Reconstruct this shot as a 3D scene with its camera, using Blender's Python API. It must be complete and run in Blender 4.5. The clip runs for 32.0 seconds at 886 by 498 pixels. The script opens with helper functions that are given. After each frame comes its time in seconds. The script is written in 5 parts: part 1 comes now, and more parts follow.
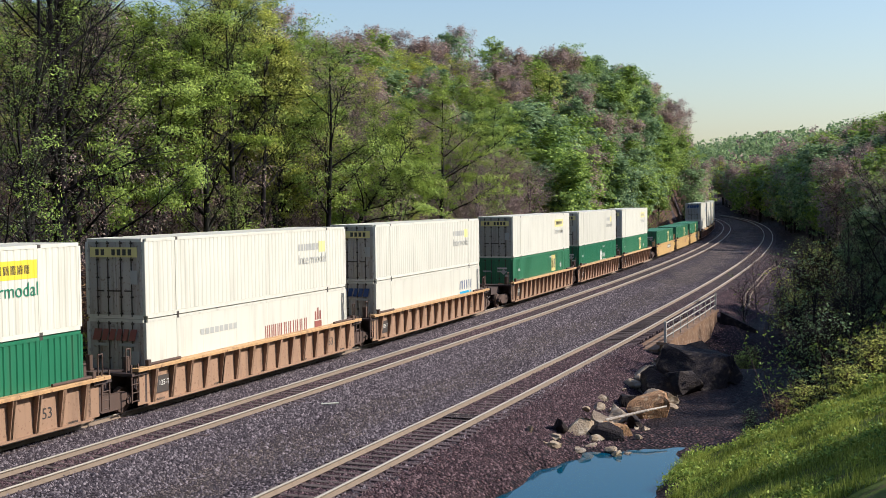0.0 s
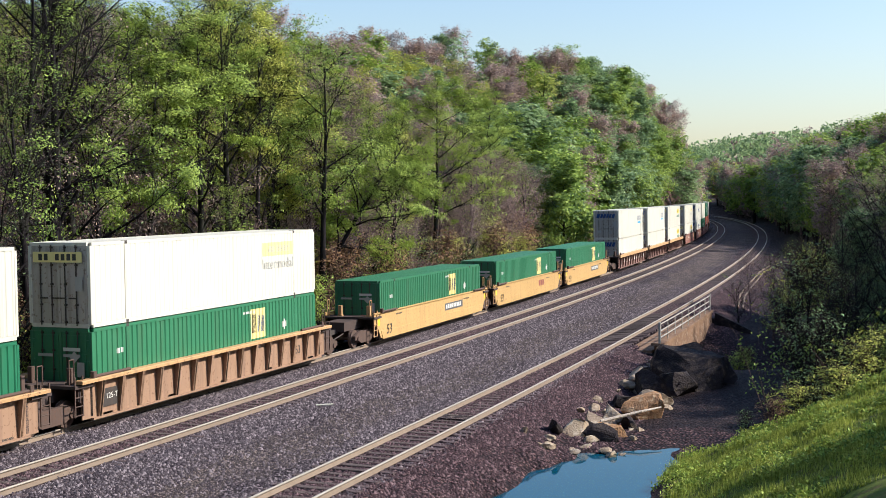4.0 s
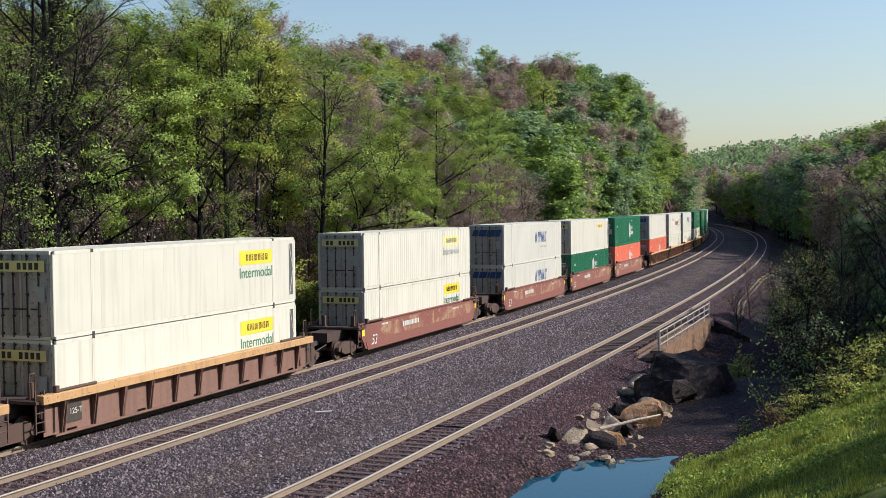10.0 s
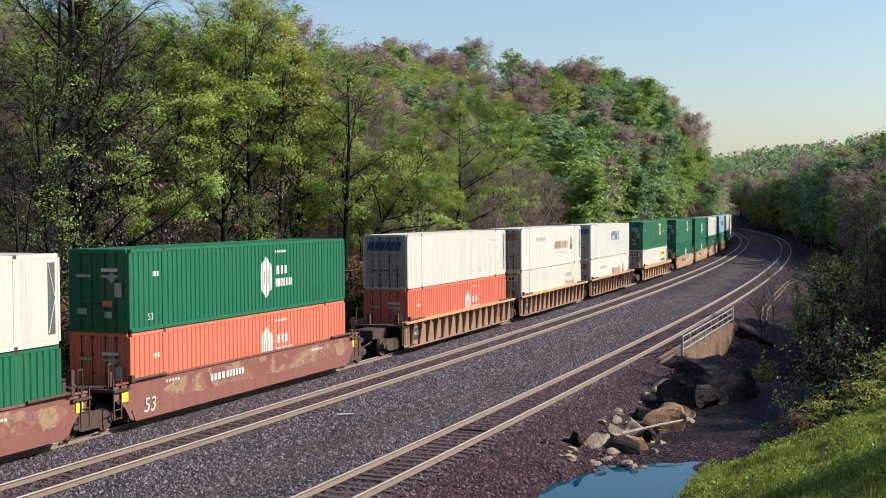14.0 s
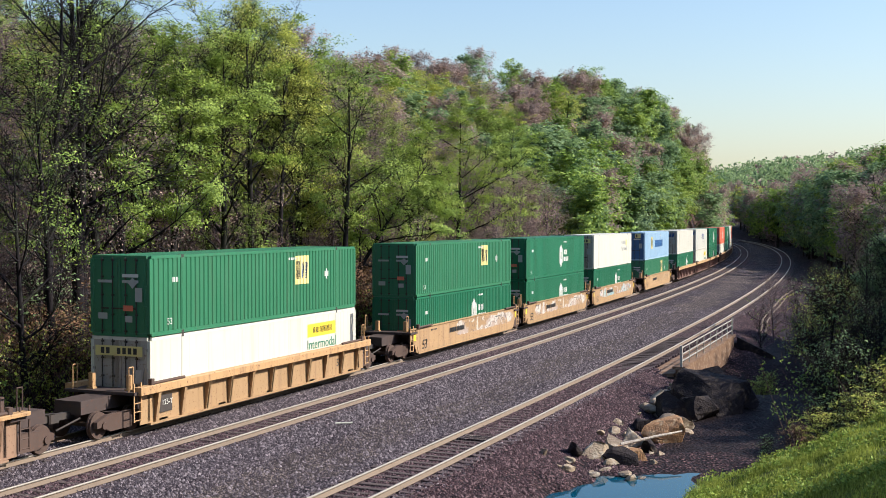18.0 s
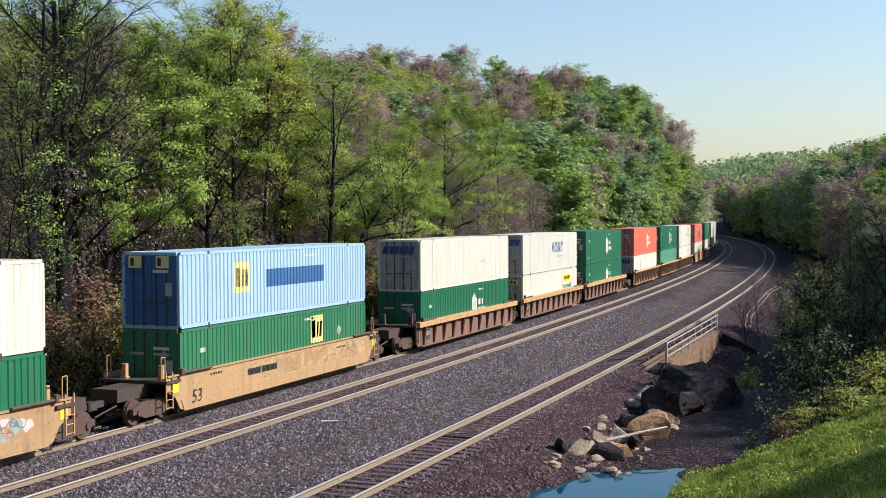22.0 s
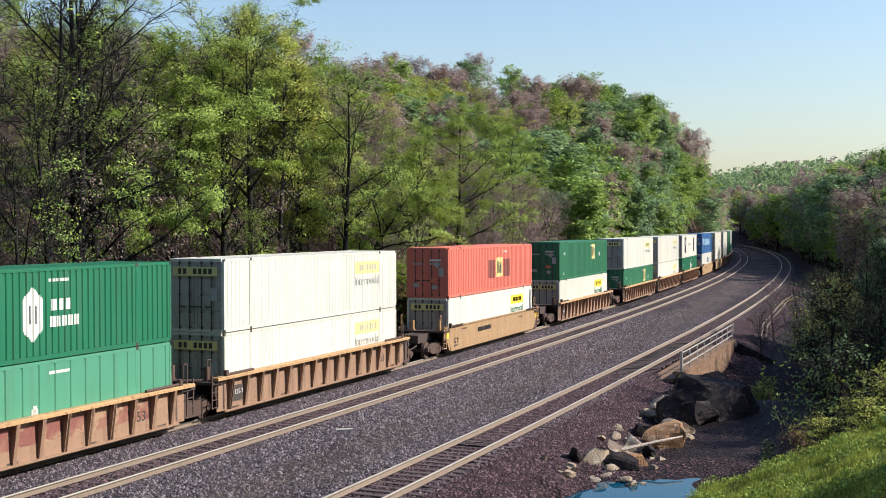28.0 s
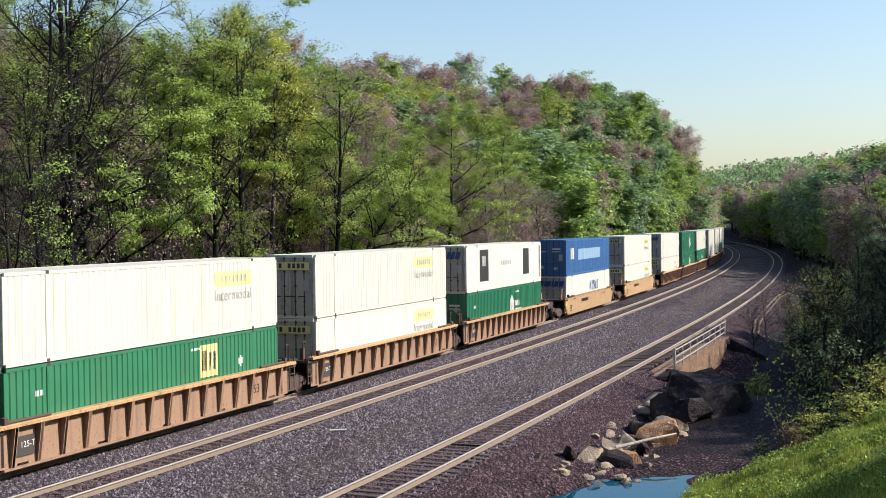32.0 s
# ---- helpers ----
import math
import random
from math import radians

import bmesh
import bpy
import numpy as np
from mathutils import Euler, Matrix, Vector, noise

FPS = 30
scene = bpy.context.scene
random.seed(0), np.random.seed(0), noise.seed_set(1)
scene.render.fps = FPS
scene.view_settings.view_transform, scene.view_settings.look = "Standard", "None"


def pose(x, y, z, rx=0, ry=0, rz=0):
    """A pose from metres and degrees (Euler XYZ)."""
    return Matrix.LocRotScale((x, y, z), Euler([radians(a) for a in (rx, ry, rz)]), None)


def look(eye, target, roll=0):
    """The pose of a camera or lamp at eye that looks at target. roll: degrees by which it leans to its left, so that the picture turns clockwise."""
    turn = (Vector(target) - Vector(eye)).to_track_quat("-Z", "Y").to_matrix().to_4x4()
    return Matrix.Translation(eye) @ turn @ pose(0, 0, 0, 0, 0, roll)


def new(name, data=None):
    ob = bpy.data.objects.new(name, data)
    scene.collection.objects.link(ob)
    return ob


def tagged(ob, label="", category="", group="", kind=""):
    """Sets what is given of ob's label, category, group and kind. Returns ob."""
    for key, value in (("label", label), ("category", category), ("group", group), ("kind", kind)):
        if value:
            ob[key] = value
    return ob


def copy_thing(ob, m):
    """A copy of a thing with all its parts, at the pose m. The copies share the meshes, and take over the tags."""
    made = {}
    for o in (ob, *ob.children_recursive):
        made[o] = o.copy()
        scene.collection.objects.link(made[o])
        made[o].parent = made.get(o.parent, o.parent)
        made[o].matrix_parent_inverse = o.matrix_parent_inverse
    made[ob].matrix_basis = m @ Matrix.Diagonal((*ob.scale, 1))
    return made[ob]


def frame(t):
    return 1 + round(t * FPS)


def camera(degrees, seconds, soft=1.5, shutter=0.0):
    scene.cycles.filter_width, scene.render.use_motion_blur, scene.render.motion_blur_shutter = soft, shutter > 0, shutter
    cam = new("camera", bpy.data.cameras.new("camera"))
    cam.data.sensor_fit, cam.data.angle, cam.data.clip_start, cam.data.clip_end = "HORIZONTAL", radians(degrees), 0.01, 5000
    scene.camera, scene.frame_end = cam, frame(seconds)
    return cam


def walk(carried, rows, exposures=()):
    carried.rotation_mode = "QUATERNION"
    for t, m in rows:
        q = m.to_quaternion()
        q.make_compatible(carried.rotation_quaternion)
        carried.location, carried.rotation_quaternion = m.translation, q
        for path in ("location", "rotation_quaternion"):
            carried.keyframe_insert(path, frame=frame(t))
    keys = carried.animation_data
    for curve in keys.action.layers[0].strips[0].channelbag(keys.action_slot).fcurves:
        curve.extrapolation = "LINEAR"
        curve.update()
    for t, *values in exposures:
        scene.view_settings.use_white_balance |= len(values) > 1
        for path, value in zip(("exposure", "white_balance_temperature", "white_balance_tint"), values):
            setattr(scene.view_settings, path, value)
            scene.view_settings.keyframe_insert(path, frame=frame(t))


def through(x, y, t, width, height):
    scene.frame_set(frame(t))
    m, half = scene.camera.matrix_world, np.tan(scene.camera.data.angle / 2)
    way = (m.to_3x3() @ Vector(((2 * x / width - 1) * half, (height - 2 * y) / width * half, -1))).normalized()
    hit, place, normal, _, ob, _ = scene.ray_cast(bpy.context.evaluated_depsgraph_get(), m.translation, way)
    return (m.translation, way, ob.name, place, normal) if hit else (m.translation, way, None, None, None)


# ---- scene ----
import itertools

cam = camera(40.95, 32.0, soft=0.55)
EYE = (0.0, 0.0, 7.41)
# seconds, yaw, pitch, roll of a camera held in the hand at one spot
SWAY = [
    (0.0, 0.13, -2.42, 0.72), (0.5, 0.16, -2.37, 0.68), (1.0, 0.09, -2.43, 0.54), (1.5, 0.01, -2.51, 0.48),
    (2.0, -0.04, -2.35, 0.43), (2.5, -0.07, -2.32, 0.46), (4.5, -0.13, -2.38, 0.76), (5.0, -0.09, -2.18, 0.60),
    (5.5, -0.13, -1.95, 0.35), (6.0, 0.00, -1.98, 0.36), (6.5, -0.16, -1.94, 0.29), (7.0, -0.22, -1.91, 0.67),
    (7.5, -0.38, -2.16, 0.93), (8.0, -0.67, -2.21, 0.72), (8.5, -0.88, -1.86, 0.83), (9.0, -1.20, -1.94, 0.71),
    (9.5, -0.93, -2.26, 0.58), (10.0, -0.16, -2.03, 0.61), (10.5, 0.38, -2.20, 0.62), (11.0, 0.78, -2.19, 0.40),
    (11.5, 1.02, -2.19, 0.36), (12.0, 1.00, -2.02, 0.35), (12.5, 0.76, -1.87, 0.21), (13.0, 0.93, -1.82, 0.34),
    (13.5, 0.95, -1.83, 0.34), (15.5, 0.88, -1.95, 0.31), (16.0, 0.82, -1.94, 0.31), (16.5, 0.98, -1.79, 0.20),
    (17.0, 0.98, -1.76, 0.10), (17.5, 1.00, -1.68, 0.10), (18.0, 0.95, -1.41, -0.06), (18.5, 0.85, -1.54, -0.09),
    (19.0, 0.90, -1.44, -0.20), (19.5, 0.99, -1.61, -0.29), (20.0, 0.19, -1.43, -0.02), (20.5, 0.68, -1.11, 0.13),
    (21.0, 0.66, -1.29, 0.45), (21.5, 0.40, -1.43, 0.37), (22.0, 0.22, -1.54, 0.22), (22.5, 0.37, -1.58, 0.63),
    (23.0, 0.09, -1.49, 0.26), (23.5, 0.82, -1.71, 0.05), (24.0, 0.93, -1.93, -0.37), (24.5, 1.28, -1.55, -0.75),
    (25.0, 1.08, -1.23, -0.58), (25.5, 1.13, -1.62, -0.07), (27.5, 0.91, -1.25, 0.27), (28.0, 0.94, -1.13, 0.12),
    (28.5, 0.96, -1.12, 0.16), (29.0, 0.71, -1.30, 0.10), (29.5, 0.79, -1.18, 0.37), (30.0, 0.70, -1.10, 0.44),
    (30.5, 0.60, -0.95, 0.22), (31.0, 0.74, -1.08, 0.36), (31.5, 0.73, -1.06, 0.53), (32.0, 0.56, -1.15, 0.64)]
# the camera's own exposure drifts with what fills the picture
LIGHTNESS = [(0.0, 0.40), (2.0, 0.31), (3.0, 0.44), (5.0, 0.76), (6.5, 0.76), (8.0, 0.52), (9.0, 0.28), (10.0, 0.30), (12.0, 0.42), (13.0, 0.38), (16.0, 0.38), (18.0, 0.62), (20.0, 0.66), (22.0, 0.52), (24.0, 0.50), (28.0, 0.55), (32.0, 0.58)]
walk(cam, [(t, pose(*EYE, 90 + p, r, y)) for t, y, p, r in SWAY],
     exposures=[(t, e + 0.16, 5330, 15) for t, e in LIGHTNESS])

# ---- light ----
SUN_BEARING, SUN_HEIGHT = 90.0, 36.0        # degrees clockwise from straight ahead, and above the horizon
world = bpy.data.worlds.new("sky")
scene.world = world
world.use_nodes = True
wn = world.node_tree.nodes
sky = wn.new("ShaderNodeTexSky")
sky.sky_type, sky.sun_disc = "NISHITA", False
sky.sun_elevation, sky.sun_rotation = radians(SUN_HEIGHT), radians(SUN_BEARING)
sky.air_density, sky.dust_density, sky.ozone_density = 1.45, 1.0, 0.3
wn["Background"].inputs["Strength"].default_value = 0.088
world.node_tree.links.new(sky.outputs[0], wn["Background"].inputs[0])
sun = new("sun", bpy.data.lights.new("sun", "SUN"))
sun.data.energy, sun.data.angle, sun.data.color = 5.0, radians(0.55), (1.0, 0.85, 0.585)
a, b = radians(SUN_BEARING), radians(SUN_HEIGHT)
sun.matrix_world = look((0, 0, 60), (-60 * math.sin(a) * math.cos(b), -60 * math.cos(a) * math.cos(b), 60 - 60 * math.sin(b)))


# ---- materials ----
def node_mat(name, rough=0.6, metal=0.0):
    m = bpy.data.materials.new(name)
    m.use_nodes = True
    nt = m.node_tree
    p = nt.nodes["Principled BSDF"]
    p.inputs["Roughness"].default_value, p.inputs["Metallic"].default_value = rough, metal
    return m, nt, p


def add(nt, kind, ins=(), operation="", blend_type=""):
    n = nt.nodes.new("ShaderNode" + kind)
    if operation:
        n.operation = operation
    if blend_type:
        n.blend_type = blend_type
    for k, v in dict(ins).items():
        if isinstance(v, bpy.types.NodeSocket):
            nt.links.new(v, n.inputs[k])
        else:
            n.inputs[k].default_value = v
    return n


def rgba(c):
    return (c[0], c[1], c[2], 1.0)


def blend(nt, fac, c1, c2, mode="MIX"):
    n = add(nt, "MixRGB", blend_type=mode)
    for sock, v in zip(("Fac", "Color1", "Color2"), (fac, c1, c2)):
        if isinstance(v, bpy.types.NodeSocket):
            nt.links.new(v, n.inputs[sock])
        else:
            n.inputs[sock].default_value = v if sock == "Fac" else rgba(v)
    return n.outputs[0]


def ramp(nt, fac, lo, hi):
    n = add(nt, "MapRange", {"Value": fac, "From Min": lo, "From Max": hi})
    return n.outputs[0]


def mul(nt, x, y, op="MULTIPLY"):
    n = nt.nodes.new("ShaderNodeMath")
    n.operation = op
    for i, v in enumerate((x, y)):
        if isinstance(v, bpy.types.NodeSocket):
            nt.links.new(v, n.inputs[i])
        else:
            n.inputs[i].default_value = v
    return n.outputs[0]


def noise_at(nt, coord, scale, detail=4.0, stretch=None):
    if stretch:
        mp = add(nt, "Mapping", {"Vector": coord, "Scale": stretch})
        coord = mp.outputs[0]
    return add(nt, "TexNoise", {"Vector": coord, "Scale": scale, "Detail": detail}).outputs[0]


def bumped(nt, p, height, strength, distance):
    b = add(nt, "Bump", {"Height": height, "Strength": strength, "Distance": distance})
    nt.links.new(b.outputs[0], p.inputs["Normal"])


def paint(name, colour, grime=0.35, grime_colour=(0.10, 0.075, 0.055), rough=0.42, metal=0.0, chips=0.0):
    """Weathered paint on steel: faded patches, run-down streaks, rust chips."""
    m, nt, p = node_mat(name, rough, metal)
    tc = add(nt, "TexCoord").outputs["Object"]
    ri = add(nt, "ObjectInfo").outputs["Random"]
    off = add(nt, "VectorMath", {0: tc}, operation="ADD")
    cmb = add(nt, "CombineXYZ", {"X": mul(nt, ri, 37.0), "Y": mul(nt, ri, 91.0), "Z": 0.0})
    nt.links.new(cmb.outputs[0], off.inputs[1])
    v = off.outputs[0]
    fade = noise_at(nt, v, 0.7, 5)
    streak = noise_at(nt, v, 1.0, 6, (3.5, 3.5, 0.22))
    speck = noise_at(nt, v, 9.0, 5)
    c = blend(nt, mul(nt, ramp(nt, fade, 0.35, 0.75), 0.30), colour, [min(1, x * 1.18 + 0.015) for x in colour])
    g = mul(nt, ramp(nt, streak, 0.50, 0.78), grime)
    c = blend(nt, g, c, grime_colour)
    if chips:
        c = blend(nt, mul(nt, ramp(nt, speck, 0.60, 0.66), chips), c, (0.13, 0.055, 0.03))
    vary = add(nt, "HueSaturation", {"Value": mul(nt, mul(nt, ri, 0.14), 0.93, "ADD"), "Color": c})
    nt.links.new(vary.outputs[0], p.inputs["Base Color"])
    nt.links.new(mul(nt, mul(nt, speck, 0.25), rough - 0.1, "ADD"), p.inputs["Roughness"])
    bumped(nt, p, speck, 0.08, 0.01)
    return m


def sprayed(name, ground_, c1, c2, ink, depth):
    """Sprayed letters gone pale: patches of two tints with dark outlines."""
    m, nt, p = node_mat(name, 0.55)
    tc = add(nt, "TexCoord").outputs["Object"]
    n1, n2, n3 = noise_at(nt, tc, 0.9, 2), noise_at(nt, tc, 1.7, 3), noise_at(nt, tc, 1.3, 1.5, (1, 1, 1.3))
    c = blend(nt, mul(nt, ramp(nt, n1, 0.44, 0.50), 0.85 * depth), ground_, c1)
    c = blend(nt, mul(nt, ramp(nt, n2, 0.50, 0.54), 0.9 * depth), c, c2)
    edge = mul(nt, mul(nt, n3, 0.5, "SUBTRACT"), 0.0, "ADD")
    line = ramp(nt, mul(nt, edge, 0.0, "ABSOLUTE"), 0.018, 0.008)
    c = blend(nt, mul(nt, line, 0.75 * depth), c, ink)
    c = blend(nt, mul(nt, ramp(nt, noise_at(nt, tc, 7.0, 5), 0.55, 0.7), 0.5), c, ground_)
    nt.links.new(c, p.inputs["Base Color"])
    return m


def earth(name, cols, scales, rough=0.95, bump=(0.6, 0.03), cell=0.0):
    """Ground of small pieces: two colours by coarse noise, a third in specks, stones by Voronoi cells with shade
    painted into their gaps.
    """
    m, nt, p = node_mat(name, rough)
    geo = add(nt, "NewGeometry").outputs["Position"]
    big, mid, fine = (noise_at(nt, geo, s, 6) for s in scales)
    c = blend(nt, ramp(nt, big, 0.38, 0.62), cols[0], cols[1])
    c = blend(nt, ramp(nt, mid, 0.52, 0.66), c, cols[2])
    h = fine
    if cell:
        vo = add(nt, "TexVoronoi", {"Vector": geo, "Scale": cell, "Randomness": 1.0})
        tone = add(nt, "SeparateColor", {"Color": vo.outputs["Color"]}).outputs[0]
        c = blend(nt, 0.75, c, blend(nt, tone, (0.22, 0.21, 0.215), (2.3, 2.2, 2.1)), "MULTIPLY")
        # shade in the gaps: colour goes near-black towards each stone's edge
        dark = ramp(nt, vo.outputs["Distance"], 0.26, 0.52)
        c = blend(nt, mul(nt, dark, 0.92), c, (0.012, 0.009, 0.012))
        h = mul(nt, mul(nt, vo.outputs["Distance"], -1.0), fine, "ADD")
    else:
        c = blend(nt, mul(nt, fine, 0.8), c, blend(nt, 1.0, c, (0.35, 0.33, 0.32), "MULTIPLY"))
    nt.links.new(c, p.inputs["Base Color"])
    p.inputs["Specular IOR Level"].default_value = 0.12
    bumped(nt, p, h, *bump)
    return m


def foliage(name, c1, c2, c3, through=0.35, spread=0.5):
    """Leaves: hue changes from tree to tree and from leaf to leaf, light shines through."""
    m, nt, p = node_mat(name, 0.62)
    tree = add(nt, "ObjectInfo").outputs["Random"]
    geo = add(nt, "NewGeometry")
    leaf = geo.outputs["Random Per Island"]
    patch = ramp(nt, noise_at(nt, geo.outputs["Position"], 0.11, 2), 0.35, 0.65)
    c = blend(nt, mul(nt, mul(nt, tree, patch, "ADD"), 0.5), c1, c2)
    c = blend(nt, mul(nt, leaf, spread), c, c3)
    c = add(nt, "HueSaturation", {"Value": mul(nt, mul(nt, leaf, 0.95), 0.58, "ADD"), "Color": c}).outputs[0]
    nt.links.new(c, p.inputs["Base Color"])
    p.inputs["Specular IOR Level"].default_value = 0.25
    tr = add(nt, "BsdfTranslucent", {"Color": c})
    mx = add(nt, "MixShader", {"Fac": through})
    nt.links.new(p.outputs[0], mx.inputs[1])
    nt.links.new(tr.outputs[0], mx.inputs[2])
    nt.links.new(mx.outputs[0], nt.nodes["Material Output"].inputs["Surface"])
    return m


def bark(name, c1, c2):
    m, nt, p = node_mat(name, 0.9)
    tc = add(nt, "TexCoord").outputs["Object"]
    n1 = noise_at(nt, tc, 4.0, 6, (4, 4, 0.7))
    n2 = noise_at(nt, tc, 0.4, 3)
    c = blend(nt, ramp(nt, n1, 0.35, 0.65), c1, c2)
    c = blend(nt, mul(nt, ramp(nt, n2, 0.5, 0.7), 0.3), c, (0.12, 0.13, 0.08))
    nt.links.new(c, p.inputs["Base Color"])
    p.inputs["Specular IOR Level"].default_value = 0.1
    bumped(nt, p, n1, 0.7, 0.03)
    return m


M = {}
M["white"] = paint("white_paint", (0.58, 0.56, 0.485), 0.24)
# grime and chips, over a white darkened for the shade on the door ends
M["shaded_dirty_white"] = paint("shaded_grimy_door_paint", (0.40, 0.365, 0.32), 0.75, (0.13, 0.085, 0.065), 0.55, chips=0.5)
M["offwhite"] = paint("greyed_white_paint", (0.57, 0.56, 0.50), 0.22)
M["cream"] = paint("cream_paint", (0.55, 0.49, 0.40), 0.2)
M["hub_green"] = paint("deep_green_paint", (0.016, 0.130, 0.062), 0.22)
M["emp_green"] = paint("mid_green_paint", (0.034, 0.158, 0.076), 0.26)
M["pale_green"] = paint("faded_green_paint", (0.085, 0.27, 0.165), 0.3)
M["orange"] = paint("orange_paint", (0.66, 0.165, 0.095), 0.15)
M["red"] = paint("red_paint", (0.62, 0.165, 0.115), 0.2)
M["skyblue"] = paint("light_blue_paint", (0.30, 0.43, 0.57), 0.2)
M["blue"] = paint("blue_paint", (0.040, 0.115, 0.28), 0.2)
M["brown"] = paint("brown_car_paint", (0.285, 0.175, 0.110), 0.5, (0.075, 0.048, 0.04), 0.6, chips=0.5)
M["dark_brown"] = paint("dark_brown_car_paint", (0.185, 0.105, 0.082), 0.45, (0.06, 0.04, 0.035), 0.6, chips=0.5)
M["redbrown"] = paint("red_brown_car_paint", (0.215, 0.082, 0.064), 0.4, (0.09, 0.06, 0.05), 0.6, chips=0.4)
M["tan"] = paint("weathered_tan_car_paint", (0.37, 0.235, 0.115), 0.55, (0.16, 0.09, 0.06), 0.6, chips=0.5)
M["yellow"] = paint("yellow_car_paint", (0.49, 0.315, 0.12), 0.35, (0.24, 0.14, 0.07), 0.5, chips=0.35)
M["sill"] = paint("yellowed_sill_paint", (0.43, 0.26, 0.115), 0.6, (0.13, 0.075, 0.05), 0.6, chips=0.75)
M["dark_steel"] = paint("grimy_dark_steel", (0.045, 0.036, 0.032), 0.4, (0.10, 0.06, 0.04), 0.75)
M["deck"] = paint("grimy_brown_deck", (0.055, 0.036, 0.032), 0.5, (0.03, 0.025, 0.022), 0.75, chips=0.3)
M["railing"] = paint("white_railing_paint", (0.40, 0.37, 0.33), 0.45, (0.16, 0.11, 0.085), 0.5)
M["rusty"] = paint("rusty_steel", (0.075, 0.045, 0.034), 0.5, (0.05, 0.035, 0.03), 0.8, chips=0.4)
M["galv"] = paint("galvanised_steel", (0.42, 0.41, 0.39), 0.35, (0.14, 0.10, 0.08), 0.5, 0.4)
M["mark_white"] = paint("white_marking", (0.60, 0.59, 0.55), 0.15)
M["mark_yellow"] = paint("yellow_marking", (0.80, 0.60, 0.03), 0.1)
M["mark_paleyellow"] = paint("faded_yellow_marking", (0.72, 0.62, 0.25), 0.2)
M["mark_blue"] = paint("blue_marking", (0.015, 0.055, 0.20), 0.1)
M["mark_cyan"] = paint("light_blue_marking", (0.02, 0.30, 0.55), 0.1)
M["mark_red"] = paint("red_marking", (0.45, 0.06, 0.05), 0.1)
M["mark_fadedred"] = paint("faded_red_marking", (0.25, 0.085, 0.07), 0.2)
M["mark_black"] = paint("black_marking", (0.03, 0.03, 0.032), 0.1)
M["mark_dim"] = paint("dark_grey_marking", (0.10, 0.105, 0.11), 0.15)
M["mark_grey"] = paint("faded_grey_marking", (0.38, 0.38, 0.36), 0.2)
M["mark_green"] = paint("green_marking", (0.03, 0.17, 0.10), 0.1)
M["spray_pale"] = sprayed("pale_sprayed_paint", (0.33, 0.21, 0.105), (0.40, 0.32, 0.28), (0.54, 0.50, 0.45), (0.10, 0.08, 0.09), 1.0)
M["spray_white"] = sprayed("white_sprayed_paint", (0.31, 0.175, 0.115), (0.55, 0.52, 0.46), (0.62, 0.60, 0.55), (0.10, 0.08, 0.08), 1.0)
M["spray_teal"] = sprayed("teal_sprayed_paint", (0.33, 0.21, 0.105), (0.22, 0.38, 0.40), (0.54, 0.48, 0.46), (0.14, 0.06, 0.10), 1.0)
M["spray_faint"] = sprayed("faded_sprayed_paint", (0.215, 0.082, 0.064), (0.30, 0.17, 0.11), (0.40, 0.29, 0.17), (0.13, 0.055, 0.05), 0.6)
M["spray_lines"] = sprayed("line_sprayed_paint", (0.33, 0.21, 0.105), (0.37, 0.24, 0.125), (0.45, 0.31, 0.17), (0.16, 0.10, 0.07), 1.0)
M["rail_head"] = paint("polished_rail_steel", (0.40, 0.355, 0.30), 0.2, (0.22, 0.16, 0.11), 0.42, 0.35)
M["rail_web"] = paint("rusted_rail_steel", (0.17, 0.125, 0.09), 0.4, (0.08, 0.05, 0.035), 0.8)
M["sleeper"] = bark("weathered_oak_sleeper", (0.062, 0.046, 0.050), (0.120, 0.090, 0.092))
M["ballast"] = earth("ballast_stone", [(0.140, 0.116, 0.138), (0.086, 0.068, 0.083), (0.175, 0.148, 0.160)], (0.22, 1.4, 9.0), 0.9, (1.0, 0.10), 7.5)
m, nt, p = node_mat("loose_ballast_stone", 0.85)
tone = add(nt, "NewGeometry").outputs["Random Per Island"]
c = blend(nt, mul(nt, mul(nt, tone, tone), tone), (0.046, 0.037, 0.046), (0.30, 0.255, 0.275))
nt.links.new(c, p.inputs["Base Color"])
p.inputs["Specular IOR Level"].default_value = 0.15
M["stone_loose"] = m
m, nt, p = node_mat("loose_reddish_stone", 0.85)
tone = add(nt, "NewGeometry").outputs["Random Per Island"]
c = blend(nt, mul(nt, mul(nt, tone, tone), tone), (0.042, 0.025, 0.031), (0.205, 0.138, 0.148))
nt.links.new(c, p.inputs["Base Color"])
p.inputs["Specular IOR Level"].default_value = 0.15
M["stone_red"] = m
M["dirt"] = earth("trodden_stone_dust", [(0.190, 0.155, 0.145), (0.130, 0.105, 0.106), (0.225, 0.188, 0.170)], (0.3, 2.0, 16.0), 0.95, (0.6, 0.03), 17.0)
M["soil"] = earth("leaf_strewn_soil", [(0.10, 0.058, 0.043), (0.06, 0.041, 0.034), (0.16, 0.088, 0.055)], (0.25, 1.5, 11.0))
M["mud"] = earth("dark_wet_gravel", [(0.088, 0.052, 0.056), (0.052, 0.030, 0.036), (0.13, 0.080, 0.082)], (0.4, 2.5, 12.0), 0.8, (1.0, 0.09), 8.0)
# the gravel's colour darkened further: tree shade over the creek is painted in
M["creek"] = earth("shade_darkened_mud", [(0.040, 0.025, 0.028), (0.022, 0.015, 0.018), (0.060, 0.040, 0.040)], (0.4, 2.5, 12.0), 0.75, (1.0, 0.09), 8.0)
